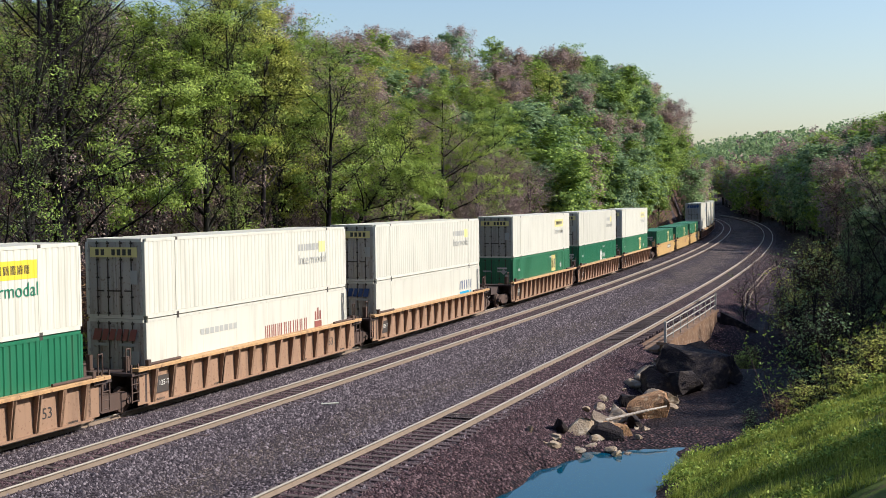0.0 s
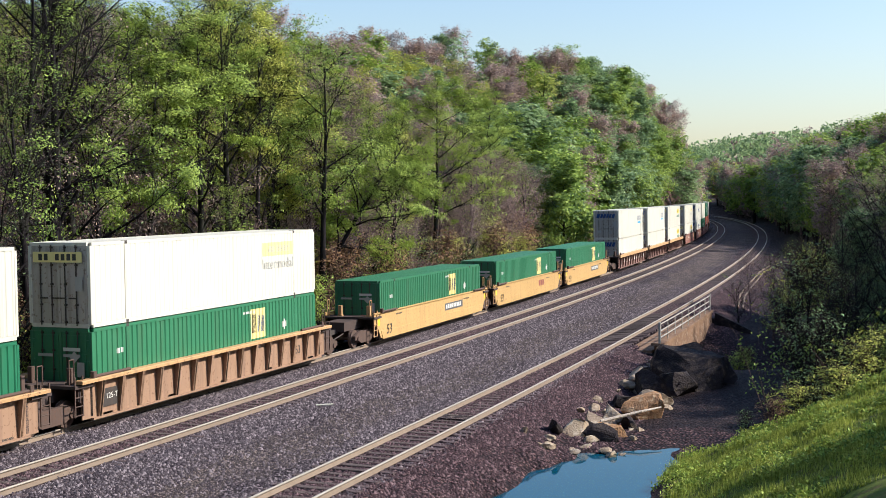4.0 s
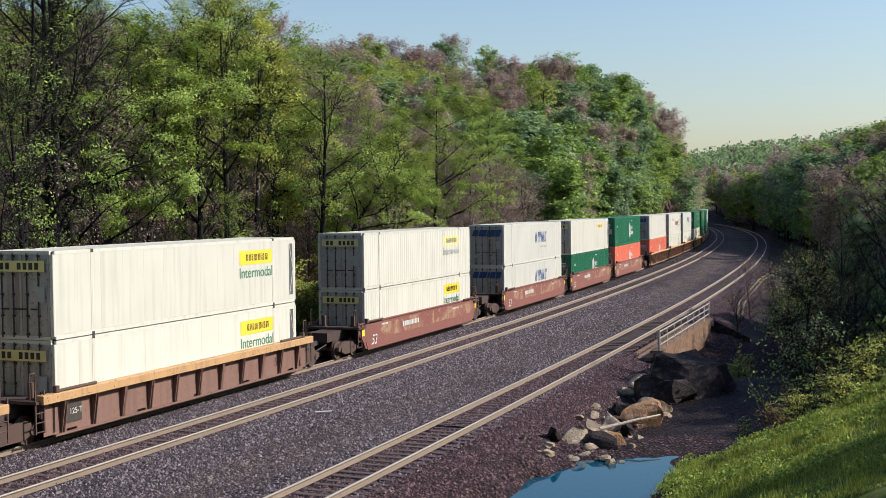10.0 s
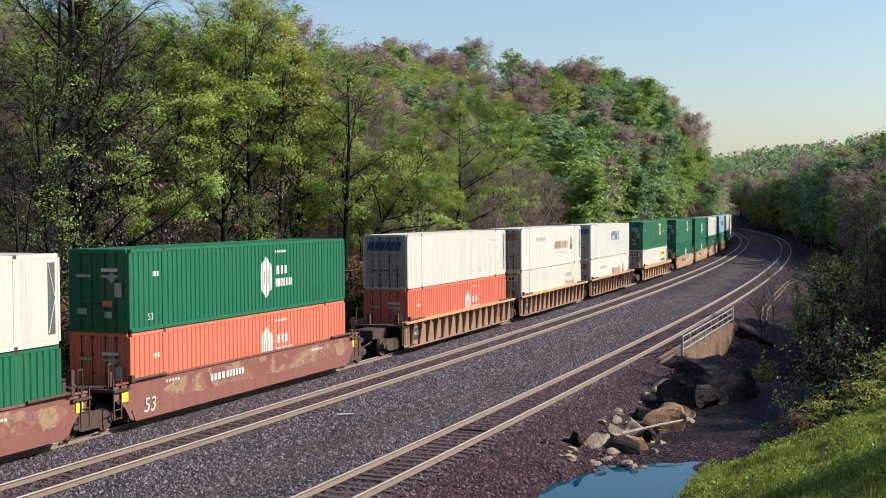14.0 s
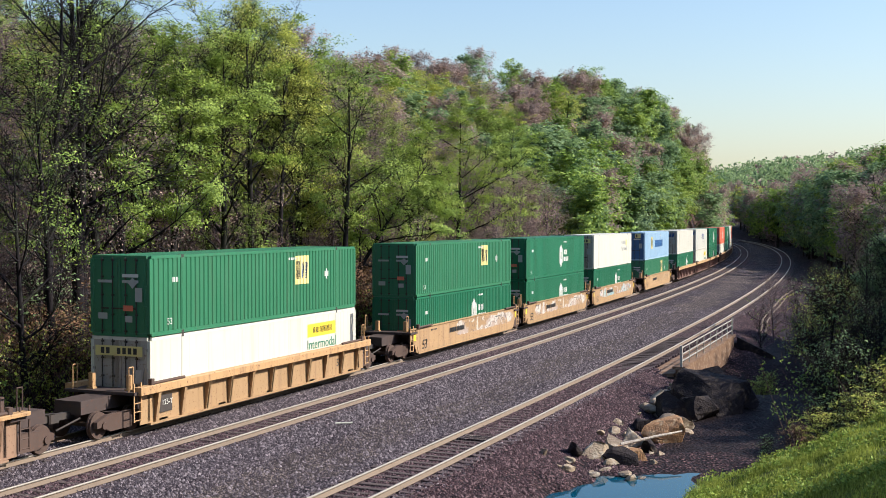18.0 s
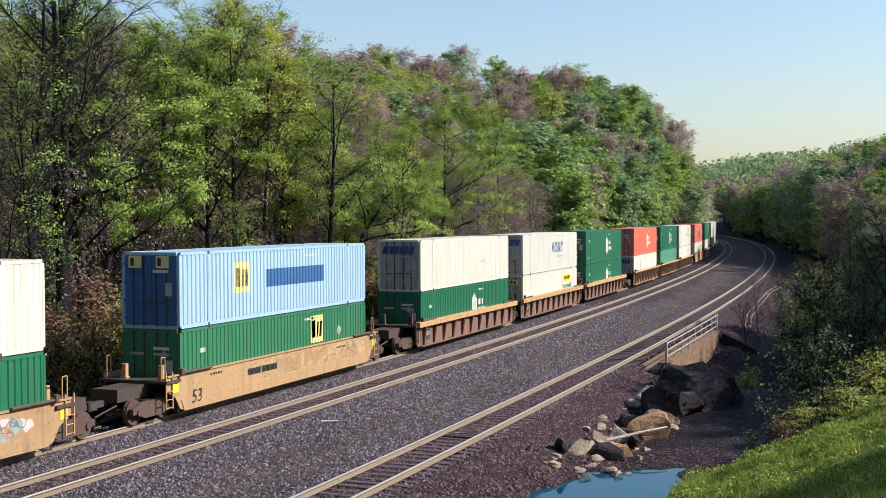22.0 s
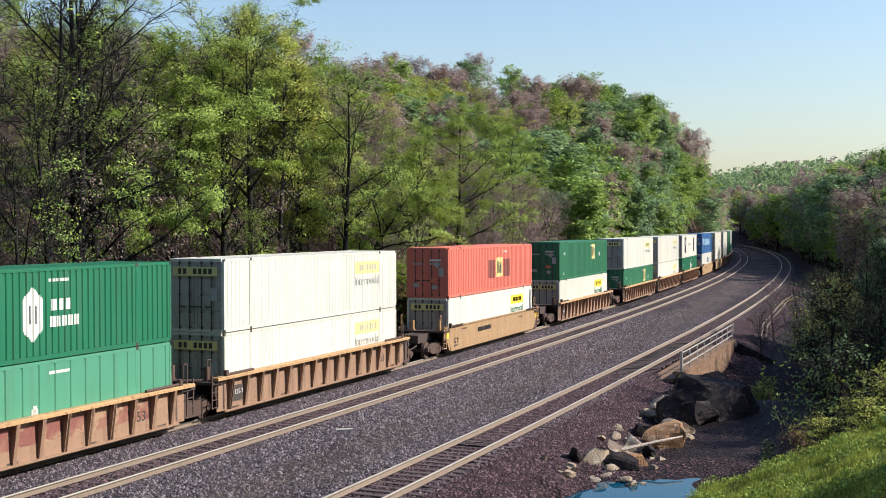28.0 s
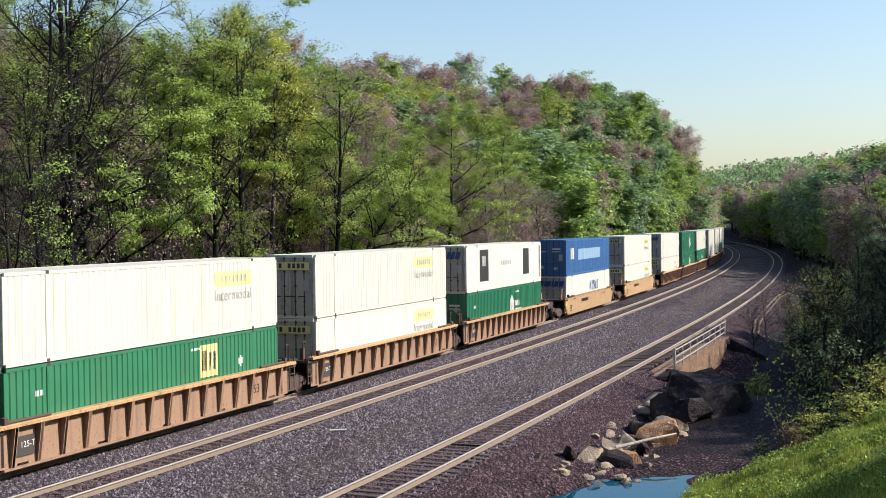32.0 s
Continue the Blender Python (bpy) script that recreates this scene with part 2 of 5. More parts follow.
# near-black copy of the rock: shade is put into its base colour
M["shaded_rock"] = earth("shade_darkened_rock", [(0.045, 0.036, 0.038), (0.020, 0.016, 0.020), (0.075, 0.060, 0.050)], (0.9, 4.0, 16.0), 0.8, (0.8, 0.08))
M["turf"] = earth("spring_turf", [(0.10, 0.14, 0.028), (0.14, 0.175, 0.035), (0.17, 0.145, 0.06)], (0.5, 3.0, 18.0))
M["rock"] = earth("quarried_sandstone", [(0.47, 0.37, 0.26), (0.33, 0.26, 0.20), (0.60, 0.52, 0.42)], (0.9, 4.0, 16.0), 0.9, (0.8, 0.08))
M["rock_orange"] = earth("orange_sandstone", [(0.50, 0.29, 0.15), (0.36, 0.21, 0.12), (0.58, 0.42, 0.27)], (0.9, 4.0, 16.0), 0.9, (0.8, 0.08))
M["concrete"] = earth("stained_concrete", [(0.28, 0.175, 0.115), (0.20, 0.125, 0.085), (0.36, 0.27, 0.20)], (0.8, 4.0, 22.0), 0.9, (0.3, 0.02))
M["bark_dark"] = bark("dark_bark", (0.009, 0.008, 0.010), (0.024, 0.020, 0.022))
M["bark_brown"] = bark("dark_bramble_bark", (0.040, 0.027, 0.029), (0.120, 0.076, 0.066))
M["bark_grey"] = bark("grey_twig_bark", (0.110, 0.080, 0.092), (0.21, 0.155, 0.165))
M["dead_wood"] = bark("bleached_dead_wood", (0.36, 0.30, 0.25), (0.52, 0.46, 0.40))
M["leaf_a"] = foliage("fresh_green_leaves", (0.26, 0.35, 0.055), (0.135, 0.25, 0.060), (0.38, 0.41, 0.065), 0.33)
M["leaf_b"] = foliage("yellow_green_leaves", (0.40, 0.43, 0.075), (0.27, 0.36, 0.065), (0.52, 0.46, 0.095), 0.34)
M["leaf_c"] = foliage("dull_green_leaves", (0.23, 0.33, 0.135), (0.14, 0.24, 0.135), (0.32, 0.37, 0.14), 0.44)
M["leaf_d"] = foliage("budding_brown_leaves", (0.34, 0.235, 0.215), (0.27, 0.205, 0.200), (0.37, 0.28, 0.20), 0.40)
M["leaf_e"] = foliage("russet_leaves", (0.27, 0.15, 0.085), (0.20, 0.115, 0.08), (0.33, 0.22, 0.10), 0.26)
M["grass"] = foliage("grass_blades", (0.165, 0.235, 0.03), (0.25, 0.31, 0.042), (0.32, 0.30, 0.08), 0.5)
m, nt, p = node_mat("still_water", 0.03)
p.inputs["Base Color"].default_value = (0.006, 0.055, 0.10, 1)
p.inputs["IOR"].default_value = 1.33
p.inputs["Specular IOR Level"].default_value = 0.35
geo = add(nt, "NewGeometry").outputs["Position"]
bumped(nt, p, noise_at(nt, geo, 1.6, 3), 0.04, 0.02)
M["water"] = m


# ---- building blocks ----
class Shape:
    """Collects boxes, tubes and strips, and turns them into one mesh."""

    def __init__(self):
        self.v, self.f = [], []

    def box(self, x0, x1, y0, y1, z0, z1, cut=0.0):
        """A box; cut bevels its long upright edges."""
        n = len(self.v)
        if cut:
            ring = [(x0 + cut, y0), (x1 - cut, y0), (x1, y0 + cut), (x1, y1 - cut), (x1 - cut, y1), (x0 + cut, y1), (x0, y1 - cut), (x0, y0 + cut)]
        else:
            ring = [(x0, y0), (x1, y0), (x1, y1), (x0, y1)]
        k = len(ring)
        self.v += [(x, y, z0) for x, y in ring] + [(x, y, z1) for x, y in ring]
        self.f += [tuple(range(n + k - 1, n - 1, -1)), tuple(range(n + k, n + 2 * k))]
        self.f += [(n + i, n + (i + 1) % k, n + k + (i + 1) % k, n + k + i) for i in range(k)]
        return self

    def prism(self, ring, axis, a, b):
        """A ring of 2D points drawn out along x, y or z from a to b."""
        n, k = len(self.v), len(ring)
        put = {"x": lambda p, c: (c, p[0], p[1]), "y": lambda p, c: (p[0], c, p[1]), "z": lambda p, c: (p[0], p[1], c)}[axis]
        self.v += [put(p, a) for p in ring] + [put(p, b) for p in ring]
        self.f += [tuple(range(n + k - 1, n - 1, -1)), tuple(range(n + k, n + 2 * k))]
        self.f += [(n + i, n + (i + 1) % k, n + k + (i + 1) % k, n + k + i) for i in range(k)]
        return self

    def rod(self, p, q, r, sides=6, r2=None):
        p, q = Vector(p), Vector(q)
        t = (q - p).normalized()
        u = t.cross(Vector((0, 0, 1)) if abs(t.z) < 0.9 else Vector((1, 0, 0))).normalized()
        w = t.cross(u)
        n = len(self.v)
        for c, rr in ((p, r), (q, r if r2 is None else r2)):
            for i in range(sides):
                a = 2 * math.pi * i / sides
                self.v.append(tuple(c + (u * math.cos(a) + w * math.sin(a)) * rr))
        self.f += [(n + i, n + (i + 1) % sides, n + sides + (i + 1) % sides, n + sides + i) for i in range(sides)]
        self.f += [tuple(range(n + sides - 1, n - 1, -1)), tuple(range(n + sides, n + 2 * sides))]
        return self

    def mesh(self, name, material):
        me = bpy.data.meshes.new(name)
        me.from_pydata(self.v, [], self.f)
        b = bmesh.new()
        b.from_mesh(me)
        bmesh.ops.recalc_face_normals(b, faces=b.faces)
        b.to_mesh(me)
        b.free()
        me.materials.append(M[material])
        return me


def fast_mesh(name, verts, quads, material):
    """A mesh out of arrays of corners and of faces with three or four corners each."""
    verts, quads = np.asarray(verts, np.float32), np.asarray(quads, np.int32)
    me = bpy.data.meshes.new(name)
    k = quads.shape[1]
    me.vertices.add(len(verts))
    me.vertices.foreach_set("co", verts.ravel())
    me.loops.add(quads.size)
    me.loops.foreach_set("vertex_index", quads.ravel())
    me.polygons.add(len(quads))
    me.polygons.foreach_set("loop_start", np.arange(0, quads.size, k, dtype=np.int32))
    me.materials.append(M[material])
    me.update(calc_edges=True)
    return me


def part(name, me, parent, label="", m=None):
    ob = new(name, me)
    ob.parent = parent
    if m is not None:
        ob.matrix_basis = m
    if label:
        tagged(ob, label)
    return ob


def thing(name, label, category, group="", kind="", m=None):
    ob = new(name)
    ob.empty_display_size = 0.3
    if m is not None:
        ob.matrix_basis = m
    return tagged(ob, label, category, group, kind)


# ---- the plan: places by the way along the middle track (s) and the way to its left (d) ----
H0, BEND, X0, Y0 = radians(21.774), radians(-0.0354), -8.655, 40.0
RADIUS = -1.0 / BEND
CENTRE = (X0 - RADIUS * math.cos(H0), Y0 + RADIUS * math.sin(H0))
TRACK_A, TRACK_B, TRACK_C = 4.132, 0.0, -8.16


def heading(s):
    return H0 + BEND * s


def at(s, d):
    h = heading(s)
    return CENTRE[0] + (RADIUS - d) * math.cos(h), CENTRE[1] - (RADIUS - d) * math.sin(h)


def plan(x, y):
    """s and d of places."""
    dx, dy = np.asarray(x, float) - CENTRE[0], np.asarray(y, float) - CENTRE[1]
    return (np.arctan2(-dy, dx) - H0) / BEND, RADIUS - np.hypot(dx, dy)


def smooth(x, lo, hi):
    t = np.clip((np.asarray(x, float) - lo) / (hi - lo), 0, 1)
    return t * t * (3 - 2 * t)


WAVES = [(0.031, 0.017, 0.6), (0.013, -0.043, 2.1), (-0.071, 0.058, 4.4), (0.11, 0.09, 1.3), (0.23, -0.19, 3.7), (-0.31, 0.42, 0.4)]


def rough(x, y):
    return sum(np.sin(2 * np.pi * (x * a + y * b) + c) * 0.035 / math.hypot(a, b) ** 0.8 for a, b, c in WAVES) * 0.35


POND_LEVEL = -1.28


def ground(x, y):
    """Height of the ground."""
    x, y = np.asarray(x, float), np.asarray(y, float)
    s, d = plan(x, y)
    bed = np.interp(d, [-13.4, -9.6, -8.9, -7.4, -4.4, -1.25, -0.75, 0.75, 1.3, 6.4, 8.4, 10.5], [-1.5, -0.225, -0.214, -0.214, -0.36, -0.205, -0.214, -0.214, -0.21, -0.22, -1.0, -0.5])
    # wooded hillside to the left of the line
    steep = np.interp(s, [-100, 0, 60, 120, 200, 260], [0.30, 0.34, 0.42, 0.62, 0.8, 0.8])
    cap = np.interp(s, [-100, 60, 120, 180, 250, 340], [26, 18, 24, 25, 24, 25]) + 8 * smooth(d, 60, 95) * smooth(s, 80, 130)
    rise = np.maximum(d - 11.0, 0) * steep
    near = cap * (1 - np.exp(-rise / cap * (1 + 0.45 * rise / cap)))
    cutting = np.interp(d, [7.5, 9, 13, 19, 29, 45, 80], [0, 4.5, 16, 23, 27, 28, 33])
    t = smooth(s, 120, 235)
    z = bed + near * (1 - t) + cutting * t
    # creek bed and pond to the right, running under the bridge
    low = -1.06 + 0.12 * np.sin(s * 0.35 + d * 0.5)
    z = np.where(d < -10.4, np.minimum(z, np.maximum(-0.27 + (d + 10.4) * 0.62, low)), z)
    shore = (d < -10.4) & (s < 28) & (s > -60)
    z = np.where(shore, np.maximum(z, POND_LEVEL + 0.12 + 0.06 * np.sin(s * 0.9 + d * 1.3)), z)
    ragged = 0.5 * np.sin(s * 1.7 + d * 0.9) + 0.3 * np.sin(s * 3.3 - d * 2.1)
    pond = np.exp(-(((s + 5.5 + ragged) / 9.2) ** 4 + ((d + 14.1 + 0.5 * ragged) / 2.6) ** 4))
    z = z - 0.75 * pond * (d < -10.4)
    creek = np.exp(-((s - 34.5 - 0.10 * (d + 11)) / 6.0) ** 4) * smooth(-d, 7.0, 9.6)
    z = z - creek * 1.5
    # far right wooded slope beside the line
    wood = np.maximum(-d - np.interp(s, [0, 60, 110, 200], [40, 30, 20, 13]), 0) * smooth(s, 35, 120) * np.interp(s, [100, 200], [0.4, 0.55])
    z = z + 15 * (1 - np.exp(-wood / 15.0))
    # grassy bank below the camera, falling away behind its crest
    slope = 0.40 * (x - 7.0) + 0.16 * (36.5 - y) + 0.10 * np.sin(x * 2.1 + y) * np.sin(y * 1.7 - x * 0.6)
    crest = 37.6 + 0.10 * (x - 7) + 0.25 * np.sin(x * 0.9)
    bank = np.minimum(slope, 6.0) - np.maximum(y - crest, 0) * 0.9
    z = np.where((y < crest + 14) & (d < -11.5), np.maximum(z, np.minimum(bank, 5.5) + POND_LEVEL + 0.05), z)
    stand = 5.7 - np.maximum(np.hypot(x * 0.7, y) - 3.0, 0) * 0.42
    z = np.maximum(z, np.minimum(stand, 5.7))
    # unseen rise added behind the camera, high enough to block sky light
    back = smooth(-y, 9, 60) * smooth(-d, 14, 40)
    z = z + 44 * back * smooth(900 - np.hypot(x, y), 0, 400)
    # far hills across the valley
    far = np.hypot(x, y)
    az = np.degrees(np.arctan2(x, y))
    hill = 46 * smooth(far, 430, 800) * np.interp(az, [-60, -20, 8, 11.5, 15, 22, 40, 90], [0.5, 0.7, 0.7, 0.62, 0.74, 0.95, 1.0, 0.5]) * (np.abs(az) < 120)
    z = np.maximum(z, hill - 4 * (hill < 1))
    far_flat = smooth(far, 1500, 2600)
    z = z * (1 - far_flat)
    amp = np.where((d > -10.4) & (d < 7.5), 0.05, np.where((d < -10.4) & (d > -22) & (s < 28), 0.10, 0.55))
    return z + rough(x, y) * amp * smooth(far, 2, 8)


def axis(lo, a, b, hi, step):
    mid = list(np.arange(a, b, step))
    up, down, g = [b], [a], step
    while up[-1] < hi:
        g *= 1.12
        up.append(up[-1] + g)
    g = step
    while down[-1] > lo:
        g *= 1.12
        down.append(down[-1] - g)
    return np.array(down[:0:-1] + mid + up)


xs, ys = axis(-2600, -34, 32, 2600, 0.55), axis(-900, 22, 100, 3600, 0.55)
gx, gy = np.meshgrid(xs, ys)
gz = ground(gx, gy)
nx, ny = len(xs), len(ys)
idx = np.arange(nx * ny).reshape(ny, nx)
quads = np.stack([idx[:-1, :-1], idx[:-1, 1:], idx[1:, 1:], idx[1:, :-1]], -1).reshape(-1, 4)
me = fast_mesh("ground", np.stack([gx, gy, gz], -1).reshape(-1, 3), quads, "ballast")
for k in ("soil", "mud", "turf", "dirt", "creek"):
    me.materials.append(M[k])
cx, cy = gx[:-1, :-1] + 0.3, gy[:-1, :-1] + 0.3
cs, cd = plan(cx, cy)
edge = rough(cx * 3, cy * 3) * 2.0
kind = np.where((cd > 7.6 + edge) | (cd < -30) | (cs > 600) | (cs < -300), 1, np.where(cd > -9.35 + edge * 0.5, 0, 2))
# creek channel gets the mud colour that has the trees' shade in it
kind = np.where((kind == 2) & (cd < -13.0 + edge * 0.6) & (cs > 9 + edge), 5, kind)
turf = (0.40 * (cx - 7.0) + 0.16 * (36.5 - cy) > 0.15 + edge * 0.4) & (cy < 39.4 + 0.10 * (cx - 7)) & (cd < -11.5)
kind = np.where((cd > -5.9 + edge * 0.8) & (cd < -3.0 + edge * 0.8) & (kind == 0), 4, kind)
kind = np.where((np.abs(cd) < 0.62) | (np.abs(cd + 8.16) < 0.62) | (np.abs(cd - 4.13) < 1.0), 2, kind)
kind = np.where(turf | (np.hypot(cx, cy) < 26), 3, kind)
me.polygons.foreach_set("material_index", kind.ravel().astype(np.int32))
me.polygons.foreach_set("use_smooth", np.ones(len(quads), bool))
tagged(new("ground", me), "grey ballast, leaf-strewn slopes, creek bed with painted shade, and turf", "ground", kind="structure")

# pond
b = bmesh.new()
ring = []
for i in range(40):
    a = 2 * math.pi * i / 40
    x, y = at(-8.0 + 17.0 * math.cos(a), -14.1 + 6.0 * math.sin(a))
    ring.append(b.verts.new((x, y, POND_LEVEL)))
b.faces.new(ring)
me = bpy.data.meshes.new("water")
b.to_mesh(me)
b.free()
me.materials.append(M["water"])
tagged(new("water", me), "still blue pond water reflecting the sky", "water", kind="structure")


# ---- tracks ----
def sweep(ring, s0, s1, d, step, name, material):
    """A closed ring of (left, up) points drawn along the line."""
    ss = np.linspace(s0, s1, int((s1 - s0) / step) + 1)
    v = [(*at(s, d + r[0]), r[1]) for s in ss for r in ring]
    k = len(ring)
    f = [(i * k + j, i * k + (j + 1) % k, (i + 1) * k + (j + 1) % k, (i + 1) * k + j) for i in range(len(ss) - 1) for j in range(k)]
    return fast_mesh(name, v, f, material)


FOOT = [(-0.076, -0.178), (0.076, -0.178), (0.072, -0.160), (0.012, -0.140), (0.010, -0.046), (-0.010, -0.046), (-0.012, -0.140), (-0.072, -0.160)]
HEAD = [(-0.036, -0.046), (0.036, -0.046), (0.038, -0.012), (0.028, 0.0), (-0.028, 0.0), (-0.038, -0.012)]


def sleeper_mesh(seed):
    rng = random.Random(seed)
    b = Shape()
    w, l = 0.115 + rng.uniform(-0.008, 0.008), 1.29 + rng.uniform(-0.04, 0.04)
    b.prism([(-w, -0.34), (w, -0.34), (w, -0.205), (w - 0.02, -0.19), (-w + 0.02, -0.19), (-w, -0.205)], "x", -l, l)
    for x in (-0.7525, 0.7525):
        b.box(x - 0.17, x + 0.17, -0.09, 0.09, -0.19, -0.176)
    return b.mesh("sleeper", "sleeper")


SLEEPERS = [sleeper_mesh(i) for i in range(4)]


def track(name, d, label, s_single, seed):
    root = thing(name, label, "railway track", kind="structure")
    for x in (0.7525, -0.7525):
        r = part("rail", sweep(FOOT, -260, 520, d + x, 2.0, "rail", "rail_web"), root)
        part("rail_head", sweep(HEAD, -260, 520, d + x, 2.0, "rail_head", "rail_head"), r, "worn bright running surface")
    rng = random.Random(seed)
    v, f = [], []
    for i in range(int(560 / 0.55)):
        s = -60 + i * 0.55 + rng.uniform(-0.03, 0.03)
        turn = rng.uniform(-1.0, 1.0)
        src = SLEEPERS[rng.randrange(4)]
        x, y = at(s, d + rng.uniform(-0.05, 0.05))
        m = pose(x, y, rng.uniform(-0.012, 0.008), 0, 0, -math.degrees(heading(s)) + turn)
        if s_single[0] <= s <= s_single[1]:
            part("sleeper", src, root, "", m)
        else:
            n = len(v)
            v += [tuple(m @ w.co) for w in src.vertices]
            f += [tuple(n + j for j in p.vertices) for p in src.polygons]
    me = bpy.data.meshes.new("sleepers")
    me.from_pydata(v, [], f)
    me.materials.append(M["sleeper"])
    tagged(part("distant_sleepers", me, root), kind="stuff")
    return root


# ---- containers ----
CL, CW, CH = 16.154, 2.591, 2.896         # a 53 ft high-cube box
HALF, SIDE = CL / 2, CW / 2
POST = 6.10                               # lifting posts at the 40 ft places
CACHE = {}


def cached(key, build):
    if key not in CACHE:
        CACHE[key] = build()
    return CACHE[key]


RIBS = {"ribbed": (0.285, 0.036), "shallow": (0.285, 0.024), "fine": (0.285, 0.016), "wide": (0.72, 0.030), "smooth": (1.22, 0.005)}


EDGES = {"ribbed": (0.50, 0.62, 0.88), "shallow": (0.50, 0.62, 0.88), "fine": (0.50, 0.62, 0.88), "wide": (0.82, 0.87, 0.95), "smooth": (0.965, 0.975, 0.99)}


def wall_x(style, y):
    """Depth of the side wall's outer face behind its ribs' tops, at y."""
    pitch, depth = RIBS[style]
    if not depth:
        return 0.0
    u = ((y + HALF) / pitch) % 1.0
    a, b, c = EDGES[style]
    if u < a:
        return 0.0
    if u < b:
        return depth * (u - a) / (b - a)
    if u < c:
        return depth
    return depth * (1.0 - u) / (1.0 - c)


def rib_stops(style, y0, y1):
    pitch, depth = RIBS[style]
    if not depth:
        return list(np.linspace(y0, y1, max(2, int((y1 - y0) / 1.35) + 1)))
    out = {y0, y1}
    for k in range(int((y0 + HALF) / pitch) - 1, int((y1 + HALF) / pitch) + 2):
        for u in (0.0, *EDGES[style]):
            y = -HALF + (k + u) * pitch
            if y0 < y < y1:
                out.add(y)
    return sorted(out)


def side_mesh(style, colour):
    b = Shape()
    ys_ = rib_stops(style, -HALF + 0.12, HALF - 0.12)
    n = len(ys_)
    for z in (0.17, CH - 0.11):
        b.v += [(-wall_x(style, y) - 0.006, y, z) for y in ys_]
    b.f += [(i, i + 1, n + i + 1, n + i) for i in range(n - 1)]
    b.v += [(-0.06, ys_[0], 0.17), (-0.06, ys_[-1], 0.17), (-0.06, ys_[0], CH - 0.11), (-0.06, ys_[-1], CH - 0.11)]
    b.f.append((2 * n, 2 * n + 2, 2 * n + 3, 2 * n + 1))
    return b.mesh("side_panel", colour)


def frame_mesh(colour):
    b = Shape()
    for x in (-SIDE, SIDE):
        s = 1 if x > 0 else -1
        b.box(*sorted((x, x - s * 0.09)), -HALF + 0.10, HALF - 0.10, 0.02, 0.165)
        b.box(*sorted((x, x - s * 0.08)), -HALF + 0.10, HALF - 0.10, CH - 0.115, CH - 0.004)
        for y in (-HALF, HALF):
            e = 1 if y > 0 else -1
            b.box(*sorted((x, x - s * 0.14)), *sorted((y, y - e * 0.12)), 0.12, CH - 0.12, 0.012)
    for y in (-HALF, HALF):
        e = 1 if y > 0 else -1
        b.box(-SIDE + 0.14, SIDE - 0.14, *sorted((y, y - e * 0.10)), 0.0, 0.13)
        b.box(-SIDE + 0.14, SIDE - 0.14, *sorted((y, y - e * 0.10)), CH - 0.12, CH - 0.003)
    b.box(-SIDE + 0.09, SIDE - 0.09, -HALF + 0.1, HALF - 0.1, 0.06, 0.14)
    return b.mesh("frame", colour)


def roof_mesh(colour):
    b = Shape()
    step, top = (CL - 0.2) / 48, []
    for k in range(48):
        y0 = -HALF + 0.1 + k * step
        top += [(y0, CH - 0.03), (y0 + 0.06, CH - 0.012), (y0 + step - 0.06, CH - 0.012)]
    top.append((HALF - 0.1, CH - 0.03))
    n = len(top)
    for x in (-SIDE + 0.08, SIDE - 0.08):
        b.v += [(x, y, z) for y, z in top]
    b.f += [(i, i + 1, n + i + 1, n + i) for i in range(n - 1)]
    return b.mesh("roof", colour)


def front_mesh(colour):
    b = Shape()
    w, ring = (CW - 0.28) / 8, [(-SIDE + 0.14, HALF - 0.07)]
    for k in range(8):
        x0 = -SIDE + 0.14 + k * w
        ring += [(x0, HALF - 0.045), (x0 + w * 0.2, HALF - 0.012), (x0 + w * 0.8, HALF - 0.012)]
    ring += [(SIDE - 0.14, HALF - 0.045), (SIDE - 0.14, HALF - 0.07)]
    b.prism(ring[::-1], "z", 0.13, CH - 0.12)
    return b.mesh("front_wall", colour)


def door_mesh(colour):
    b = Shape()
    w = SIDE - 0.15
    b.box(0.006, w, -0.05, 0.0, 0.135, CH - 0.125)
    for k in range(4):
        z0 = 0.24 + k * 0.63
        b.box(0.09, w - 0.09, -0.066, -0.05, z0, z0 + 0.52)
    b.box(0.0, 0.05, -0.075, -0.05, 0.14, CH - 0.13)
    for z in (0.35, 1.0, 1.7, 2.4):
        b.box(w - 0.06, w + 0.04, -0.085, -0.05, z, z + 0.10)
    return b.mesh("door", colour)


def lock_rod_mesh():
    b = Shape()
    b.rod((0, -0.11, 0.08), (0, -0.11, CH - 0.08), 0.021, 6)
    for z in (0.16, 0.75, 1.45, 2.1, CH - 0.2):
        b.box(-0.045, 0.045, -0.12, -0.06, z, z + 0.06)
    b.box(-0.30, 0.03, -0.135, -0.115, 0.98, 1.03)
    return b.mesh("lock_rod", "dark_steel")


def casting_mesh():
    b = Shape()
    b.box(-0.085, 0.085, -0.09, 0.09, -0.06, 0.06, 0.015)
    b.box(-0.03, 0.03, -0.055, 0.055, -0.063, 0.064)
    return b.mesh("corner_casting", "dark_steel")


def post_mesh(colour):
    b = Shape()
    b.box(-0.05, 0.006, -0.085, 0.085, 0.165, CH - 0.115, 0.012)
    b.box(0.006, 0.011, -0.02, 0.02, 0.3, CH - 0.3)
    return b.mesh("lifting_post", colour)


